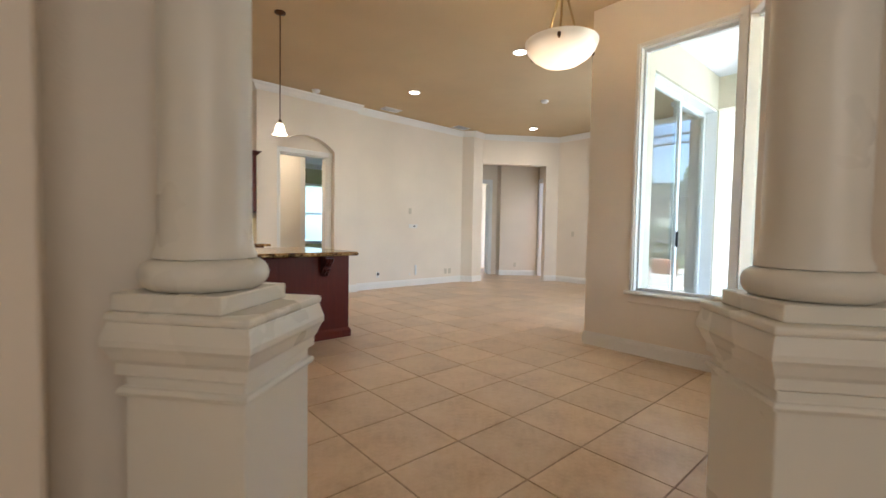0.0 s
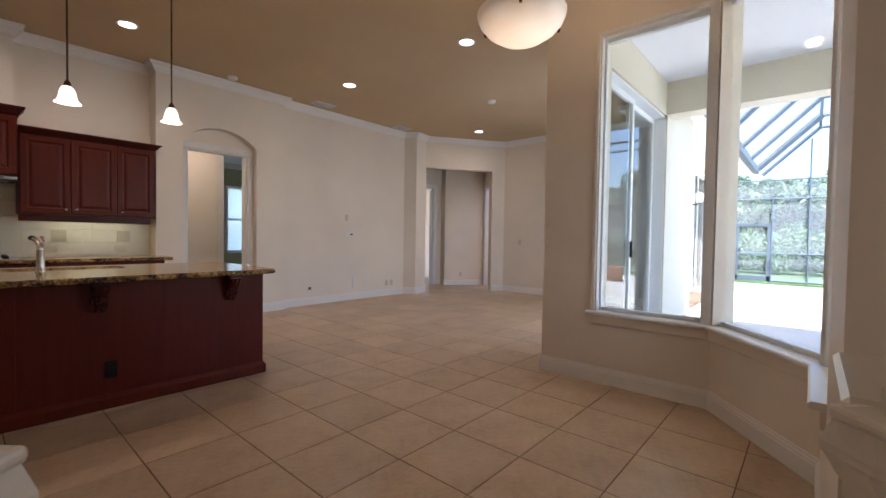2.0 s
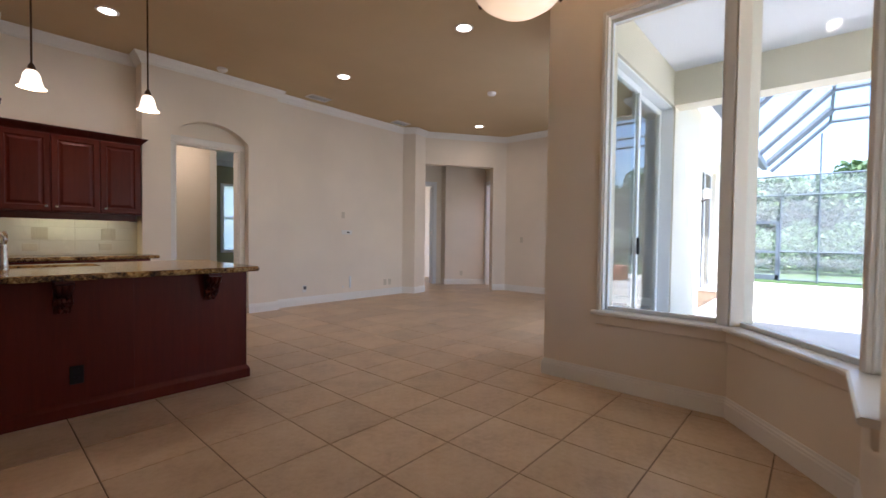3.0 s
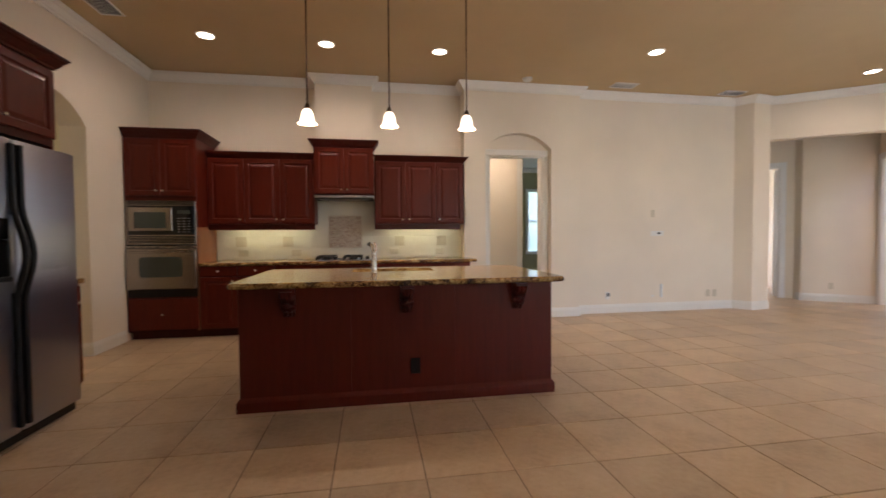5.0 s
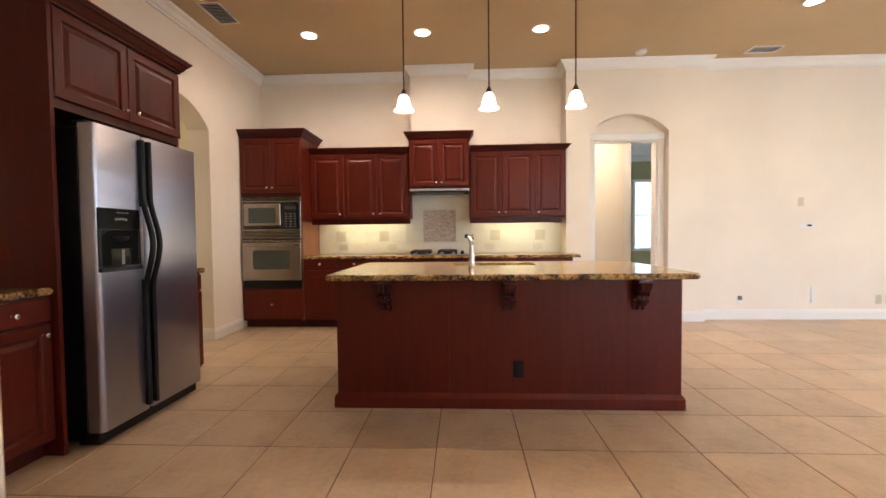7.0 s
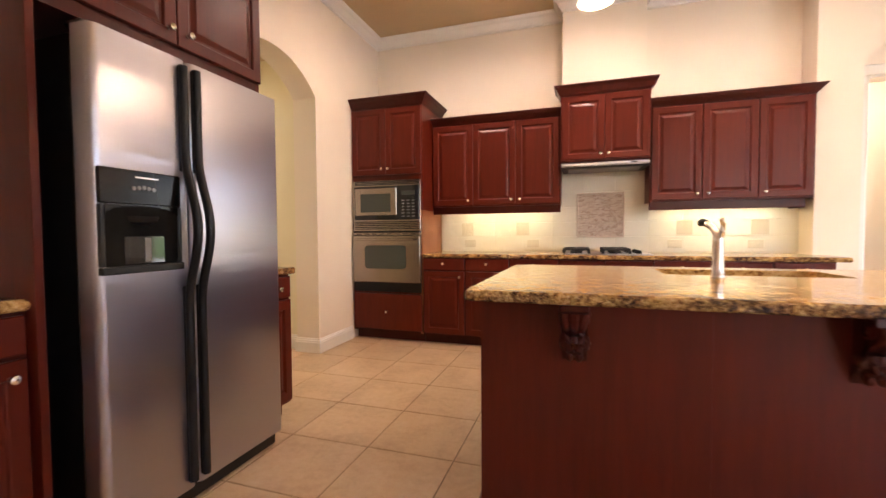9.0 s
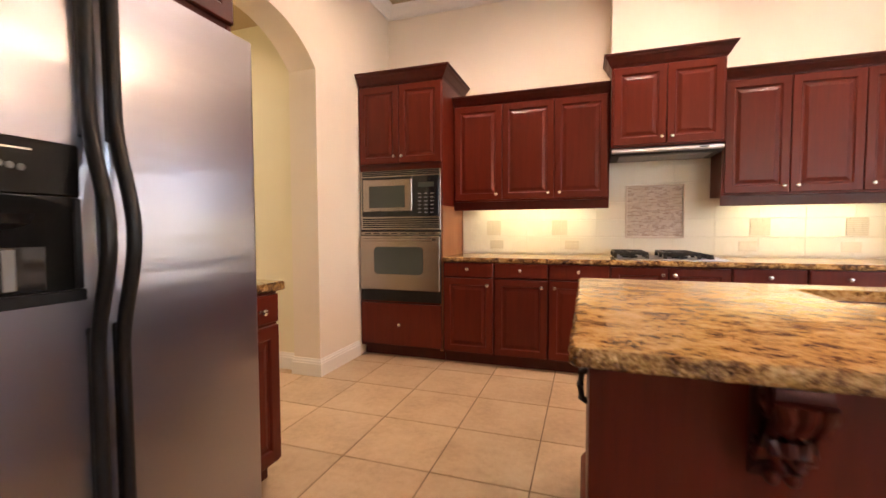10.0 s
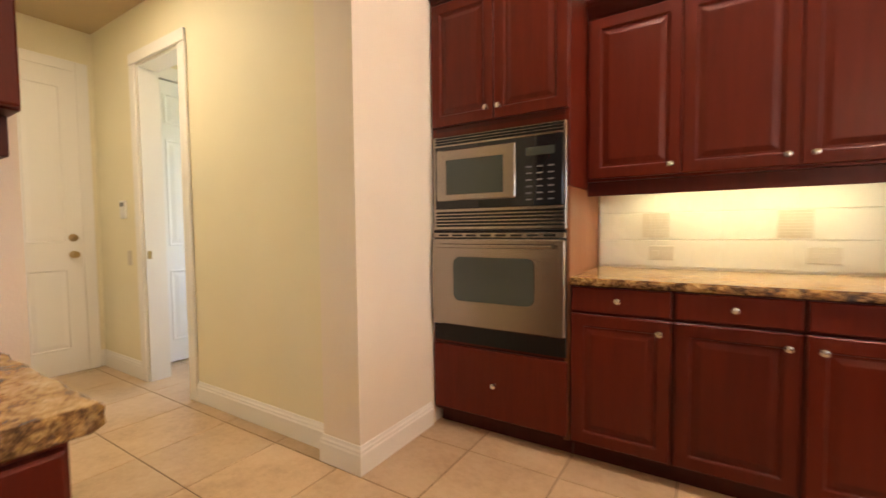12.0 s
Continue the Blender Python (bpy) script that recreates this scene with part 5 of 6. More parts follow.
# small counter by the arch
sc = thing("base_cabinet", (-1.6, 4.6, 0), "narrow dark cherry base cabinet beside the arch", "cabinet", "side wall cabinets")
boxpart("body", (-1.905, -1.29, 4.497, 4.73, 0.09, 0.862), M_CHERRY, sc, 0.001)
boxpart("toe_kick", (-1.9, -1.35, 4.497, 4.72, 0.0, 0.09), M_CHERRYDK, sc)
front("drawer_front", sc, "x", -1.29, 4.50, 4.725, 0.725, 0.852, (4.612, 0.785), flat=True)
front("door", sc, "x", -1.29, 4.50, 4.725, 0.105, 0.715, (4.545, 0.66))
slab("side_counter", [(-1.905, 4.497), (-1.262, 4.497), (-1.255, 4.75), (-1.27, 4.765), (-1.905, 4.765)], 0.863, 0.902, "granite counter piece beside the refrigerator")
us = thing("upper_cabinet", (-1.75, 4.6, 1.35), "narrow dark cherry wall cabinet with a dark glass door", "cabinet", "side wall cabinets")
boxpart("body", (-1.905, -1.60, 4.497, 4.775, 1.35, 2.30), M_CHERRY, us, 0.001)
front("door", us, "x", -1.60, 4.499, 4.773, 1.352, 2.29, None, glass=True)
boxpart("valance", (-1.90, -1.66, 4.497, 4.77, 1.275, 1.349), M_CHERRYDK, us, 0.002)
crown("cornice", us, [(-1.905, 4.775), (-1.60, 4.775), (-1.60, 4.497)], 2.295, 0.075, 0.05)
bq = thing("side_splash", (-1.9, 4.62, 0.9), "beige tile splash behind the narrow counter", "backsplash")
for i in range(3):
    boxpart("splash_tile", (-1.909, -1.900, 4.497, 4.775, 0.905 + i * 0.151, 1.053 + i * 0.151), M_SPLASH, bq, 0.002)

# counter run before the refrigerator
nc = thing("base_cabinet", (-1.6, 2.9, 0), "dark cherry base cabinet with drawers beside the refrigerator", "cabinet", "side wall cabinets")
boxpart("body", (-1.905, -1.30, 2.30, 3.473, 0.09, 0.862), M_CHERRYDK, nc, 0.001)
boxpart("toe_kick", (-1.9, -1.36, 2.30, 3.473, 0.0, 0.09), M_CHERRYDK, nc)
for a, b, k in ((2.31, 2.69, 2.65), (2.69, 3.08, 2.74), (3.08, 3.468, 3.42)):
    front("drawer_front", nc, "x", -1.30, a, b, 0.725, 0.852, ((a + b) / 2, 0.785), flat=True)
    front("door", nc, "x", -1.30, a, b, 0.105, 0.715, (k, 0.66))
slab("side_counter", [(-1.905, 2.29), (-1.275, 2.29), (-1.275, 3.472), (-1.905, 3.472)], 0.863, 0.902, "granite counter beside the refrigerator panel")

# ---------------------------------------------------------------- lamps
def smaller_shade(x, y):
    """A slightly smaller shade, kept on its rod."""
    return Matrix.Translation((x, y, 2.265)) @ Matrix.Scale(0.88, 4) @ Matrix.Translation((-x, -y, -2.265))


def pendant(x, y):
    root = thing("pendant_lamp", (x, y, H), "lit bell shaped glass pendant on a thin bronze rod", "pendant lamp", "pendants over the island")
    bm = bmesh.new()
    lathe(bm, [(0.0, 0), (0.055, 0), (0.055, -0.012), (0.02, -0.022), (0.012, -0.03), (0, -0.031)], (x, y, H - 0.001), 20)
    part("canopy", bm, M_BRONZE, root, "", True)
    bm = bmesh.new()
    tube(bm, [(x, y, H - 0.02), (x, y, 2.25)], 0.006, 8)
    part("rod", bm, M_BRONZE, root, "", True)
    bm = bmesh.new()
    lathe(bm, [(0, 2.275), (0.012, 2.27), (0.022, 2.25), (0.026, 2.235), (0.03, 2.228), (0.026, 2.222), (0, 2.22)], (x, y, 0), 20)
    bmesh.ops.transform(bm, matrix=smaller_shade(x, y), verts=bm.verts)
    part("socket_cup", bm, M_BRONZE, root, "", True)
    bm = bmesh.new()
    lathe(bm, [(0.026, 2.222), (0.042, 2.205), (0.052, 2.18), (0.057, 2.15), (0.063, 2.12), (0.075, 2.098), (0.088, 2.088), (0.084, 2.087), (0.071, 2.097), (0.058, 2.12), (0.05, 2.15), (0.024, 2.214)], (x, y, 0), 28)
    bmesh.ops.transform(bm, matrix=smaller_shade(x, y), verts=bm.verts)
    part("shade", bm, M_SHADE, root, "frosted white bell shade", True)
    lamp("pendant_light", "POINT", Matrix.Translation((x, y, 2.125)), 0.6, WARM, size=0.02)


for x in (0.435, 1.085, 1.735):
    pendant(x, 4.62)

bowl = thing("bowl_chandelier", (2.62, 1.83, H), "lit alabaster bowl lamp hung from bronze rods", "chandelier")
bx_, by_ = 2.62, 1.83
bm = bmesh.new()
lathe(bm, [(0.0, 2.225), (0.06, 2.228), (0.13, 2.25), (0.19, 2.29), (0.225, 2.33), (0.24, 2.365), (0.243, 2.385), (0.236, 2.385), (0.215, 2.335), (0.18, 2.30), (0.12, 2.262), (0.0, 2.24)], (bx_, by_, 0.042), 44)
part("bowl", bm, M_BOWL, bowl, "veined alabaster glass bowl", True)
for k in range(3):
    a = radians(90 + 120 * k)
    c, s = math.cos(a), math.sin(a)
    bm = bmesh.new()
    tube(bm, [(bx_ + 0.225 * c, by_ + 0.225 * s, 2.37), (bx_ + 0.2 * c, by_ + 0.2 * s, 2.42), (bx_ + 0.09 * c, by_ + 0.09 * s, 2.56), (bx_ + 0.03 * c, by_ + 0.03 * s, 2.75), (bx_ + 0.015 * c, by_ + 0.015 * s, 2.9)], 0.008, 8)
    part("arm", bm, M_BRASS, bowl, "aged brass arm", True)
    bm = bmesh.new()
    lathe(bm, [(0, 0.02), (0.01, 0.015), (0.012, 0.0), (0.008, -0.012), (0, -0.018)], (bx_ + 0.238 * c, by_ + 0.238 * s, 2.382), 12)
    part("finial", bm, M_BRONZE, bowl, "", True)
bm = bmesh.new()
lathe(bm, [(0, H - 0.001), (0.06, H - 0.001), (0.06, H - 0.015), (0.02, H - 0.03), (0.012, 2.92), (0.02, 2.9), (0.0, 2.88)], (bx_, by_, 0), 20)
part("stem", bm, M_BRONZE, bowl, "", True)
lamp("bowl_light", "POINT", Matrix.Translation((bx_, by_, 2.38)), 2.72, WARM, size=0.05)

CANS = ((-0.79, 6.0, 6.4), (0.455, 6.02, 6.4), (1.735, 6.02, 6.4), (4.265, 5.65, 3.2), (4.28, 3.53, 4), (7.53, 5.75, 3.2))
for x, y, watts in CANS:
    root = thing("recessed_light", (x, y, H), "lit round recessed ceiling light with a white trim", "ceiling light", "recessed lights")
    bm = bmesh.new()
    lathe(bm, [(0.072, 0.0), (0.098, 0.0), (0.098, -0.006), (0.09, -0.009), (0.074, -0.008), (0.072, 0.0)], (x, y, H - 0.001), 32)
    part("trim_ring", bm, M_WHITEPL, root, "", True)
    bm = bmesh.new()
    lathe(bm, [(0.0, -0.003), (0.073, -0.003), (0.073, -0.0005), (0.0, -0.0005)], (x, y, H - 0.001), 32)
    part("lens", bm, M_CAN, root, "glowing lens")
    lamp("can_light", "SPOT", look((x, y, H - 0.02), (x, y + 0.001, 0)), watts, (1.0, 0.83, 0.62), spot=radians(168), size=0.07)
# unseen ceiling lamps: a fill added for the passage, one assumed in the hall
lamp("passage_fill", "AREA", look((3.0, 7.75, 2.83), (3.0, 7.75, 0)), 1.68, (1.0, 0.82, 0.6), shape="DISK", size=0.2)
lamp("hall_light", "AREA", look((-3.45, 5.2, 2.745), (-3.45, 5.2, 0)), 1.2, (1.0, 0.90, 0.63), shape="DISK", size=0.3)


def ceiling_vent(x, y, w, d, label):
    root = thing("ceiling_vent", (x, y, H), label, "air vent", "ceiling vents")
    boxpart("backing", (x - w / 2 + 0.02, x + w / 2 - 0.02, y - d / 2 + 0.02, y + d / 2 - 0.02, H - 0.004, H - 0.001), M_DARKSLOT, root)
    for b in ((x - w / 2, x + w / 2, y - d / 2, y - d / 2 + 0.022), (x - w / 2, x + w / 2, y + d / 2 - 0.022, y + d / 2), (x - w / 2, x - w / 2 + 0.022, y - d / 2 + 0.022, y + d / 2 - 0.022), (x + w / 2 - 0.022, x + w / 2, y - d / 2 + 0.022, y + d / 2 - 0.022)):
        boxpart("frame_bar", (*b, H - 0.012, H - 0.001), M_WHITEPL, root, 0.003)
    n = int((d - 0.05) / 0.026)
    for i in range(n):
        yy = y - d / 2 + 0.03 + i * 0.026
        bm = bmesh.new()
        box(bm, -w / 2 + 0.022, w / 2 - 0.022, -0.010, 0.010, -0.0012, 0.0012)
        bmesh.ops.transform(bm, matrix=pose(x, yy, H - 0.012, 38, 0, 0), verts=bm.verts)
        part("slat", bm, M_WHITEPL, root)


ceiling_vent(-1.50, 5.49, 0.22, 0.40, "white slatted air vent in the kitchen ceiling")
ceiling_vent(4.54, 6.72, 0.36, 0.20, "white slatted air vent in the ceiling")
ceiling_vent(6.38, 6.78, 0.36, 0.20, "white slatted air vent in the ceiling")
for x, y in ((3.06, 6.67), (6.1, 4.45)):
    bm = bmesh.new()
    lathe(bm, [(0.0, -0.04), (0.045, -0.04), (0.06, -0.03), (0.066, -0.01), (0.066, 0.0), (0.0, 0.0)], (0, 0, 0), 24)
    ob = solid("smoke_detector", bm, M_WHITEPL, "round white smoke detector on the ceiling", "smoke detector", "smoke detectors", smooth=True)
    ob.location = (x, y, H - 0.0005)

# ---------------------------------------------------------------- plates and cables on the living room wall
outlet(Matrix.Translation((4.49, 7.049, 0.27)), "white outlet low on the living room wall", M_WHITEPL, 0.07, 0.115)
outlet(Matrix.Translation((6.24, 7.049, 0.26)), "ivory outlet low on the living room wall", M_PLATE, 0.075, 0.115)
outlet(Matrix.Translation((6.36, 7.049, 0.26)), "ivory outlet low on the living room wall", M_PLATE, 0.075, 0.115)
outlet(Matrix.Translation((5.25, 7.049, 1.53)), "ivory blank plate high on the living room wall", M_PLATE, 0.07, 0.115)
ct = thing("cable_plate", (5.33, 7.05, 1.23), "white media plate with an open cable slot", "wall plate")
boxpart("cover_plate", (5.22, 5.44, 7.042, 7.049, 1.185, 1.25), M_WHITEPL, ct, 0.003)
boxpart("lip", (5.215, 5.455, 7.028, 7.0485, 1.251, 1.258), M_ALU, ct, 0.002)
boxpart("slot", (5.33, 5.385, 7.039, 7.0421, 1.213, 1.237), M_DARKSLOT, ct)
cv = thing("cable_cover", (5.40, 7.05, 0.22), "grey vertical cable cover low on the wall", "cable cover")
boxpart("channel", (5.385, 5.425, 7.030, 7.049, 0.22, 0.43), M_ALU, cv, 0.005)
boxpart("cap", (5.235, 5.275, 7.040, 7.049, 0.225, 0.26), M_WHITEPL, cv, 0.003, "small white jack")
pg = thing("plug_adapter", (4.49, 7.03, 0.30), "black plug sticking out of the outlet", "plug")
boxpart("body", (4.468, 4.508, 7.005, 7.039, 0.262, 0.315), M_GREYPL, pg, 0.004)
outlet(pose(8.699, 5.45, 1.12, 0, 0, -90), "ivory switch plate on the living room end wall", M_PLATE, 0.07, 0.115)
dv = -VE
ang = math.degrees(math.atan2(-dv.y, -dv.x))
outlet(pose(*vest(1.0, 1.199), 0.28, 0, 0, ang), "ivory outlet low on the vestibule wall", M_PLATE, 0.07, 0.115)
# hall plates
th = thing("thermostat", (-4.43, 6.005, 1.31), "small white thermostat on the hall wall", "thermostat")
boxpart("body", (-4.475, -4.385, 5.985, 6.004, 1.24, 1.38), M_WHITEPL, th, 0.006)
boxpart("display", (-4.463, -4.397, 5.9825, 5.9855, 1.335, 1.365), M_GREYPL, th)
outlet(Matrix.Translation((-4.37, 6.004, 0.935)), "ivory switch plate on the hall wall", M_PLATE, 0.07, 0.115)
# window of the far room with its bright pane
sw = thing("window_4", (5.15, 11.0, 0.95), "bright white framed window of the far room", "window", kind="structure")
for b in ((4.66, 5.68, 10.98, 11.06, 0.74, 0.81), (4.66, 5.68, 10.98, 11.06, 2.28, 2.34), (4.66, 4.73, 10.98, 11.06, 0.81, 2.28), (5.61, 5.68, 10.98, 11.06, 0.81, 2.28), (4.73, 5.61, 11.03, 11.06, 1.53, 1.57)):
    boxpart("window_frame", b, M_WHITE, sw, 0.004)
# translucent sheet added over the pane to keep the window glaring white
boxpart("window_sheet", (4.731, 5.609, 11.015, 11.019, 0.812, 2.279), M_WHITESHEET, sw, 0.0, "thin white sheet added so the window stays bright")
bm = bmesh.new()
sweep(bm, [(6.40, 7.3), (6.40, 11.0), (2.37, 11.0), (2.37, 8.5)], [(o, z - H + 2.85) for o, z in CROWN])
solid("trim_study_crown", bm, M_WHITE, "white crown moulding of the far room", "crown moulding", kind="structure")
bm = bmesh.new()
box(bm, 3.501, 3.61, 8.36, 8.46, 0, 2.84, 0.004)
solid("trim_study_jamb", bm, M_TRIM, "white jamb of the inner opening", "trim", kind="structure")

# ---------------------------------------------------------------- lanai, pool cage and garden
lan = thing("lanai_roof", (5.0, 0.0, 3.0), "white lanai ceiling on a beige beam", "lanai roof", kind="structure")
boxpart("soffit", (4.262, 7.079, -4.2, 2.165, 3.40, 3.56), M_SOFFIT, lan)
boxpart("soffit", (2.08, 4.26, -4.2, 0.325, 3.40, 3.56), M_SOFFIT, lan)
bm = bmesh.new()
prism(bm, [(3.37, 0.326), (4.26, 0.326), (4.26, 1.02)], "z", 3.40, 3.415)
part("soffit_corner", bm, M_SOFFIT, lan)
boxpart("beam", (7.08, 7.40, -4.2, 2.249, 2.95, 3.56), M_STUCCO, lan)
boxpart("end_beam", (2.54, 7.079, -4.45, -4.2, 2.95, 3.56), M_STUCCO, lan)
boxpart("post", (7.09, 7.39, -4.44, -4.14, -0.06, 2.949), M_STUCCO, lan)
wallbox("wall_lanai_house", "x", 4.262, 8.9, 2.17, 2.218, [(4.95, 7.15, -1, 2.95)], material=M_STUCCO, z1=3.6, label="beige stucco outer wall")
wallbox("wall_wing", "x", 8.9, 17.4, 2.72, 2.95, [(9.5, 10.6, 0.5, 3.0), (12.1, 13.8, -0.5, 2.9)], material=M_STUCCO, z1=3.6, label="beige stucco wing wall")
wallbox("wall_wing_end", "y", 2.249, 2.95, 8.70, 8.95, material=M_STUCCO, z1=3.6)
sl = thing("sliding_door", (6.05, 2.33, 0), "white framed sliding glass doors to the lanai", "sliding door")
for nm, x0, x1, y in (("sash", 4.96, 6.06, 2.30), ("sash", 6.04, 7.14, 2.36)):
    s_ = boxpart(nm, (x0, x0 + 0.06, y - 0.02, y + 0.02, 0.02, 2.93), M_ALU, sl, 0.004)
    boxpart("stile", (x1 - 0.06, x1, y - 0.02, y + 0.02, 0.02, 2.93), M_ALU, s_, 0.004)
    boxpart("rail", (x0 + 0.06, x1 - 0.06, y - 0.02, y + 0.02, 2.86, 2.93), M_ALU, s_, 0.004)
    boxpart("rail", (x0 + 0.06, x1 - 0.06, y - 0.02, y + 0.02, 0.02, 0.12), M_ALU, s_, 0.004)
    g_ = boxpart("pane", (x0 + 0.06, x1 - 0.06, y - 0.003, y + 0.003, 0.12, 2.86), M_GLASS, s_)
    g_.visible_shadow = False
boxpart("handle", (6.0, 6.03, 2.25, 2.28, 0.98, 1.18), M_BLACK, sl, 0.006, "black pull handle")
for b in ((4.95, 7.15, 2.20, 2.40, 2.93, 2.949), (4.93, 4.959, 2.19, 2.40, 0.0, 2.93), (7.141, 7.17, 2.19, 2.40, 0.0, 2.93)):
    boxpart("outer_frame", b, M_ALU, sl, 0.003)
# wing windows, doors and wall lantern
for i, (x0, x1, z0, z1) in enumerate(((9.5, 10.6, 0.5, 3.0), (12.1, 13.8, -0.06, 2.9))):
    wz = thing("window_%d" % (5 + i), ((x0 + x1) / 2, 2.75, z0), "white framed window of the house wing", "window", kind="structure")
    for b in ((x0, x0 + 0.06, z0, z1), (x1 - 0.06, x1, z0, z1), (x0 + 0.06, x1 - 0.06, z0, z0 + 0.06), (x0 + 0.06, x1 - 0.06, z1 - 0.06, z1), ((x0 + x1) / 2 - 0.03, (x0 + x1) / 2 + 0.03, z0 + 0.06, z1 - 0.06)):
        boxpart("window_frame", (b[0], b[1], 2.80, 2.86, b[2], b[3]), M_ALU, wz)
    boxpart("pane", (x0 + 0.05, x1 - 0.05, 2.825, 2.835, z0 + 0.05, z1 - 0.05), M_BLACKGLASS, wz)
wl_ = thing("wall_lantern", (11.6, 2.6, 2.1), "small bronze wall lantern with a glass shade", "wall lantern")
boxpart("back_plate", (11.55, 11.65, 2.70, 2.719, 1.98, 2.25), M_BRONZE, wl_, 0.006)
bm = bmesh.new()
tube(bm, [(11.6, 2.70, 2.05), (11.6, 2.60, 2.02), (11.6, 2.54, 2.08)], 0.014, 8)
part("arm", bm, M_BRONZE, wl_, "", True)
bm = bmesh.new()
lathe(bm, [(0.0, 0), (0.05, 0.0), (0.075, 0.02), (0.09, 0.16), (0.10, 0.17), (0.05, 0.22), (0.0, 0.25)], (11.6, 2.54, 2.08), 16)
part("shade", bm, M_WHITEPL, wl_, "", True)
rf = thing("wing_roof", (12.5, 2.2, 3.2), "white soffit and gutter of the house wing", "roof", kind="structure")
boxpart("soffit", (7.45, 15.9, 1.94, 2.95, 3.24, 3.30), M_SOFFIT, rf)
boxpart("gutter", (7.45, 15.9, 1.80, 1.94, 3.18, 3.38), M_CAGE, rf, 0.01)

cg = thing("pool_cage", (12.0, -2.0, -0.06), "grey aluminium pool cage with a screen door", "pool cage")
CX = 17.2


def bar(p, q, r=0.025, parent=None, nm="beam"):
    bm = bmesh.new()
    tube(bm, [p, q], r, 4)
    return part(nm, bm, M_CAGE, parent or cg)


for y in (2.5, 1.54, 0.667, -1.1, -3.2, -5.5, -7.8):
    bar((CX, y, -0.06), (CX, y, 2.55 if y == 1.54 else 3.13 if y > 1 else 4.3), nm="post")
for z in (0.0, 0.85, 2.55, 3.13):
    bar((CX, 2.5, z), (CX, -7.8, z), nm="rail")
for x in (8.4, 10.2, 12.0, 13.8, 15.7, CX):
    bar((x, 1.82, 3.3), (x, 0.5, 4.6), 0.09 if x == 15.7 else 0.055)
    bar((x, 0.5, 4.6), (x, -6.5, 4.6), 0.05)
    bar((x, -6.5, 4.6), (x, -7.8, 3.3), 0.04)
    bar((x, -7.8, 3.3), (x, -7.8, -0.06), 0.03, nm="post")
for y, z in ((0.5, 4.6), (-6.5, 4.6), (-7.8, 3.3)):
    bar((7.5, y, z), (CX, y, z), 0.035, nm="purlin")
sd = boxpart("screen_door", (CX - 0.03, CX + 0.03, 1.56, 2.46, -0.02, 0.14), M_CAGE, cg, 0.004, "grey framed screen door")
for b in ((2.38, 2.46, -0.02, 1.78), (1.56, 1.64, -0.02, 1.78), (1.64, 2.38, 1.70, 1.78), (1.64, 2.38, 0.80, 0.86)):
    boxpart("door_rail", (CX - 0.03, CX + 0.03, b[0], b[1], b[2], b[3]), M_CAGE, sd)


boxpart("screen", (CX + 0.034, CX + 0.036, -7.8, 2.5, 0.0, 3.13), M_SCREEN, cg, 0.0, "fine insect screen")
bm = bmesh.new()
for x0_, x1_ in zip((7.5, 8.4, 10.2, 12.0, 13.8), (8.4, 10.2, 12.0, 13.8, 15.7)):
    prism(bm, [(1.82, 3.31), (0.5, 4.61), (0.499, 4.607), (1.819, 3.307)], "x", x0_, x1_)
part("roof_screen", bm, M_SCREEN, cg, "fine insect screen")


def leaves(bm_pts, count, rng, size):
    """Many small leaf blades inside ellipsoid clumps (x, y, z, rx, ry, rz), as one mesh."""
    verts, faces = [], []
    per = count // len(bm_pts)
    for cx, cy, cz, rx, ry, rz in bm_pts:
        for _ in range(per):
            v = Vector((rng.gauss(0, 1), rng.gauss(0, 1), rng.gauss(0, 1))).normalized() * (rng.random() ** 0.4)
            c = Vector((cx + v.x * rx, cy + v.y * ry, max(cz + v.z * rz, 0.0)))
            a = Vector((rng.uniform(-1, 1), rng.uniform(-1, 1), rng.uniform(-1, 1))).normalized()
            b = a.cross(Vector((rng.uniform(-1, 1), rng.uniform(-1, 1), rng.uniform(-1, 1)))).normalized()
            s = size * rng.uniform(0.6, 1.4)
            i = len(verts)
            verts += [tuple(c - a * s), tuple(c + b * s * 0.5), tuple(c + a * s), tuple(c - b * s * 0.5)]
            faces.append((i, i + 1, i + 2, i + 3))
    me = bpy.data.meshes.new("leaves")
    me.from_pydata(verts, [], faces)
    return me


rng = random.Random(4)
for k in range(3):
    y0 = 5.0 - k * 6.0
    me = leaves([(23.7 + rng.uniform(-0.4, 0.4), y0 - i * 0.75, 0.75 + rng.uniform(-0.1, 0.2), 0.8, 0.8, 0.95 + rng.uniform(-0.1, 0.35)) for i in range(8)], 9000, rng, 0.085)
    me.materials.append(M_LEAF)
    tagged(new("hedge", me), "dense green clipped hedge beyond the deck", "hedge", "hedges", "stuff")


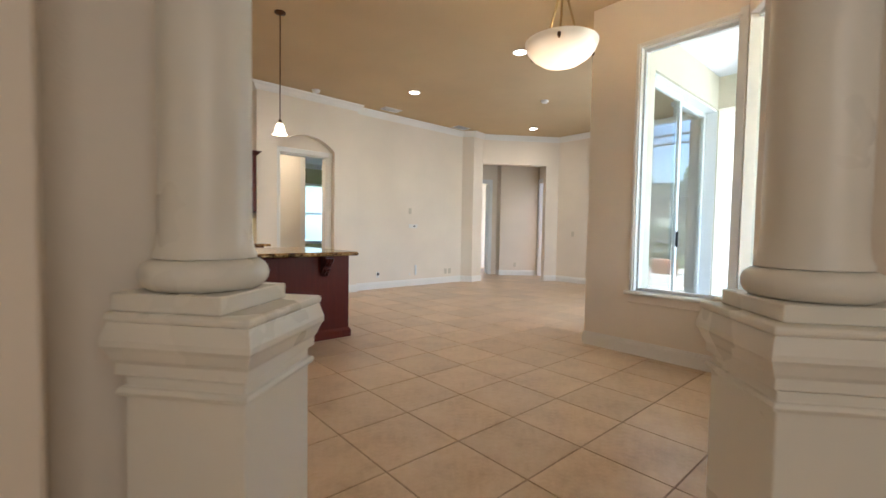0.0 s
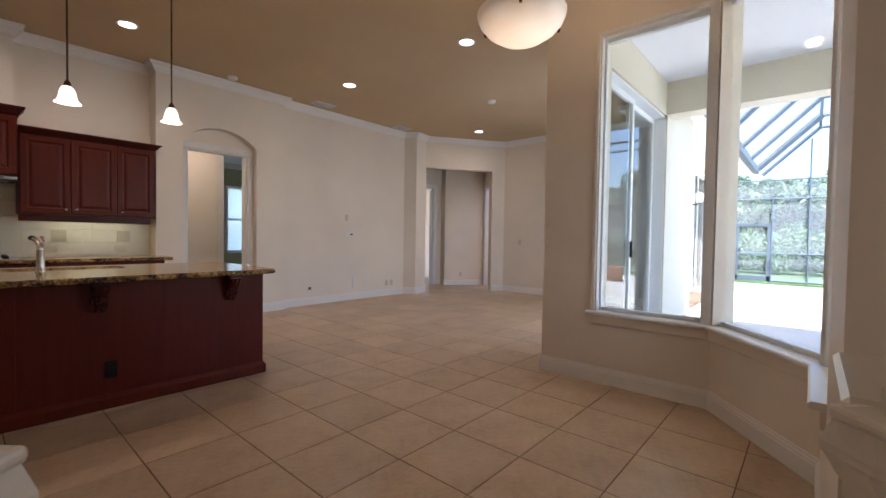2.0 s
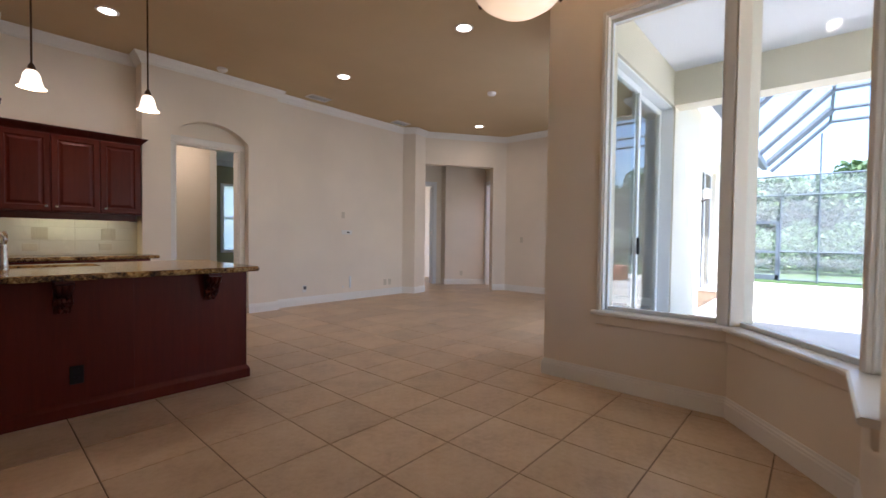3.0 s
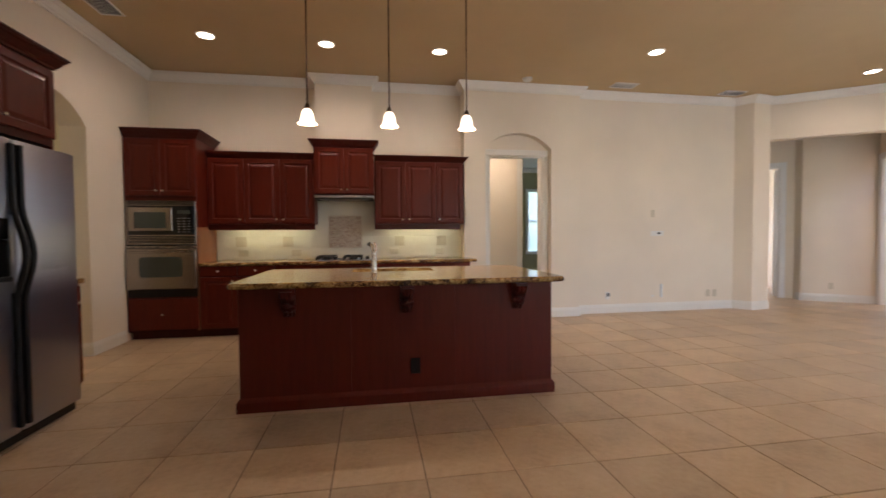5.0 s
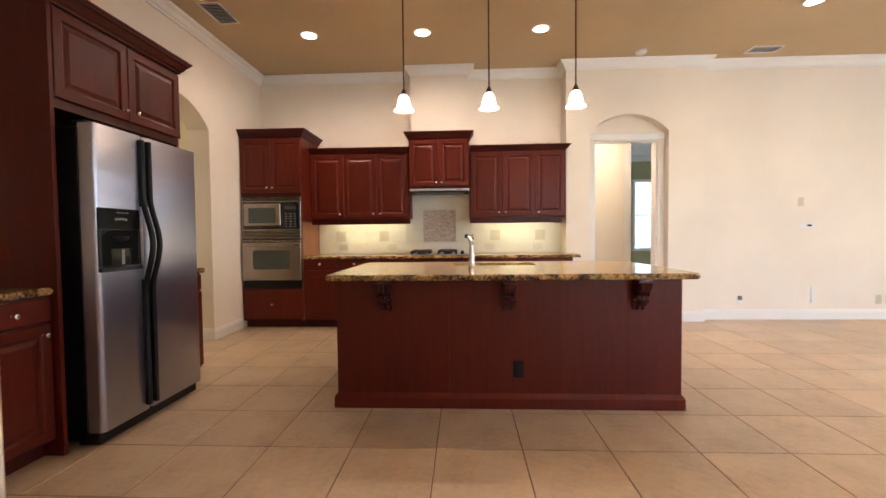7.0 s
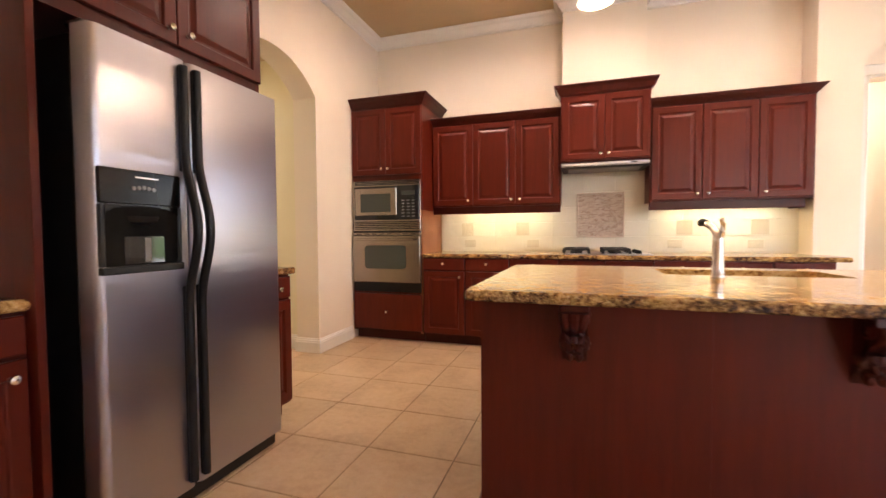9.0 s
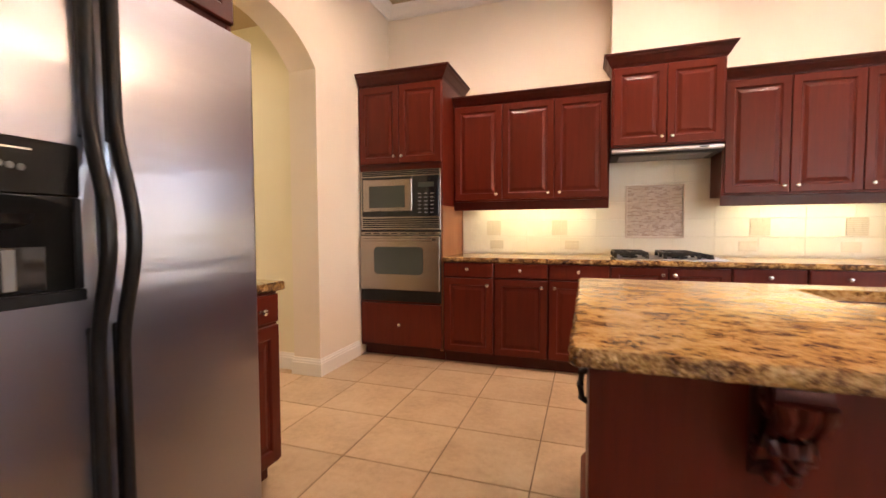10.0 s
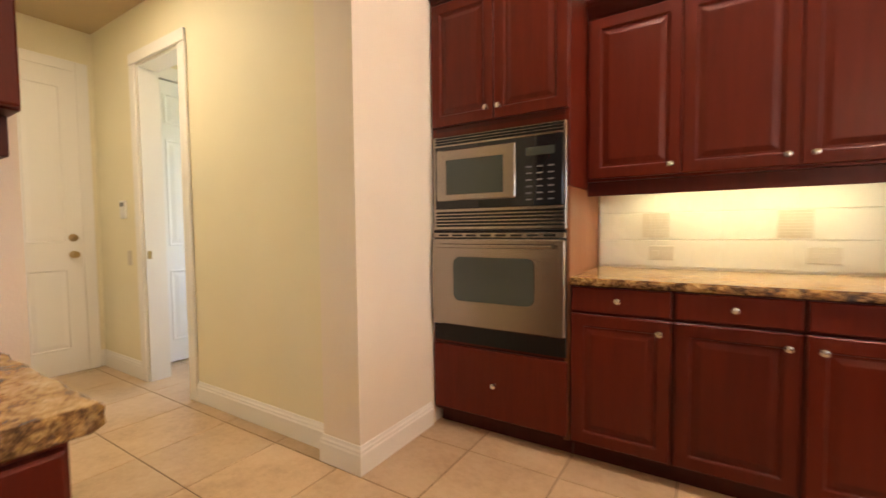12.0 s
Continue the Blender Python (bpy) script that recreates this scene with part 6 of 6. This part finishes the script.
def tree(x, y, h, r):
    root = thing("tree", (x, y, -0.16), "leafy green tree behind the hedge", "tree", "trees behind the hedge")
    bm = bmesh.new()
    tube(bm, [(x, y, -0.16), (x + 0.1, y, h * 0.3), (x, y + 0.15, h * 0.6), (x + 0.1, y, h * 0.85)], 0.2, 8, 0.05)
    for _ in range(6):
        a = rng.uniform(0, 6.28)
        z = rng.uniform(0.35, 0.7) * h
        tube(bm, [(x + 0.05, y + 0.05, z), (x + math.cos(a) * r * 0.4, y + math.sin(a) * r * 0.4, z + 0.5), (x + math.cos(a) * r * 0.8, y + math.sin(a) * r * 0.8, z + 1.0)], 0.07, 6, 0.02)
    part("trunk", bm, M_BARK, root)
    me = leaves([(x + rng.gauss(0, r * 0.45), y + rng.gauss(0, r * 0.45), h * rng.uniform(0.4, 1.0), r * 0.42, r * 0.42, r * 0.36) for _ in range(18)], 9000, rng, 0.15)
    me.materials.append(M_LEAF2)
    ob = new("crown", me)
    ob.parent = root
    ob.location = -Vector(root.location)


for x, y, h, r in ((30, 5.5, 4.2, 2.0), (33, 2.6, 4.4, 2.4), (30.5, 0.4, 3.9, 2.1), (34, -1.8, 5.0, 2.6), (31, -4.2, 4.4, 2.2), (35, -6.8, 5.4, 2.7), (31, -9.5, 4.6, 2.3), (36, 8.5, 5.4, 2.7), (36, 4.6, 5.2, 2.6), (38, 0.6, 5.4, 2.7)):
    tree(x, y, h, r)
pk = thing("brick_planter", (13.9, -0.75, -0.06), "low terracotta brick planter on the deck", "planter")
boxpart("bricks", (13.6, 14.2, -1.1, -0.4, -0.06, 0.38), M_TERRA, pk, 0.02)

# ---------------------------------------------------------------- floor tiles
PITCH, TX, TY = 0.462, 0.724, 3.605
fl = thing("floor", (0, 0, 0), "beige ceramic tile floor with brown grout", "floor", kind="structure")
bm = bmesh.new()
for b in ((-5.5, 2.6, -3.4, 11.1), (2.6, 4.12, 0.6, 11.1), (4.12, 12.1, 2.26, 11.1)):
    box(bm, b[0], b[1], b[2], b[3], -0.10, -0.0035)
part("grout_bed", bm, M_GROUT, fl)
half = PITCH / 2 - 0.0028


def tile_into(verts, faces, cx, cy):
    i = len(verts)
    for o, z in ((half, -0.004), (half, -0.0016), (half - 0.0018, 0.0)):
        verts += [(cx - o, cy - o, z), (cx + o, cy - o, z), (cx + o, cy + o, z), (cx - o, cy + o, z)]
    for a in (0, 4):
        for q in range(4):
            faces.append((i + a + q, i + a + (q + 1) % 4, i + a + 4 + (q + 1) % 4, i + a + 4 + q))
    faces.append((i + 8, i + 9, i + 10, i + 11))


v_, f_ = [], []
tile_into(v_, f_, 0, 0)
one = bpy.data.meshes.new("floor_tile")
one.from_pydata(v_, [], f_)
one.materials.append(M_TILE)
v_, f_ = [], []
for i in range(-14, 26):
    for j in range(-15, 17):
        cx, cy = TX + (i + 0.5) * PITCH, TY + (j + 0.5) * PITCH
        if -5.5 < cx < 12 and -3.3 < cy < 11 and not (cx > 4.25 and cy < 2.4) and not (cx > 2.6 and cy < 0.36) and not (cx < -3.1 and cy < 4.7) and not (3.4 < cx and cy < 0.59 + (cx - 3.42) * 0.75 - 0.33):
            if (-6 <= i <= 8 and -7 <= j <= 6) or (-9 <= i <= -7 and 3 <= j <= 4):
                if 0.3 < cx < 2.0 and 4.4 < cy < 5.0:
                    continue
                ob = new("floor_tile", one)
                ob.parent, ob.location = fl, (cx, cy, 0)
            else:
                tile_into(v_, f_, cx, cy)
me = bpy.data.meshes.new("tile_field")
me.from_pydata(v_, [], f_)
me.materials.append(M_TILE)
ob = new("tile_field", me)
ob.parent = fl
ob["kind"] = "stuff"
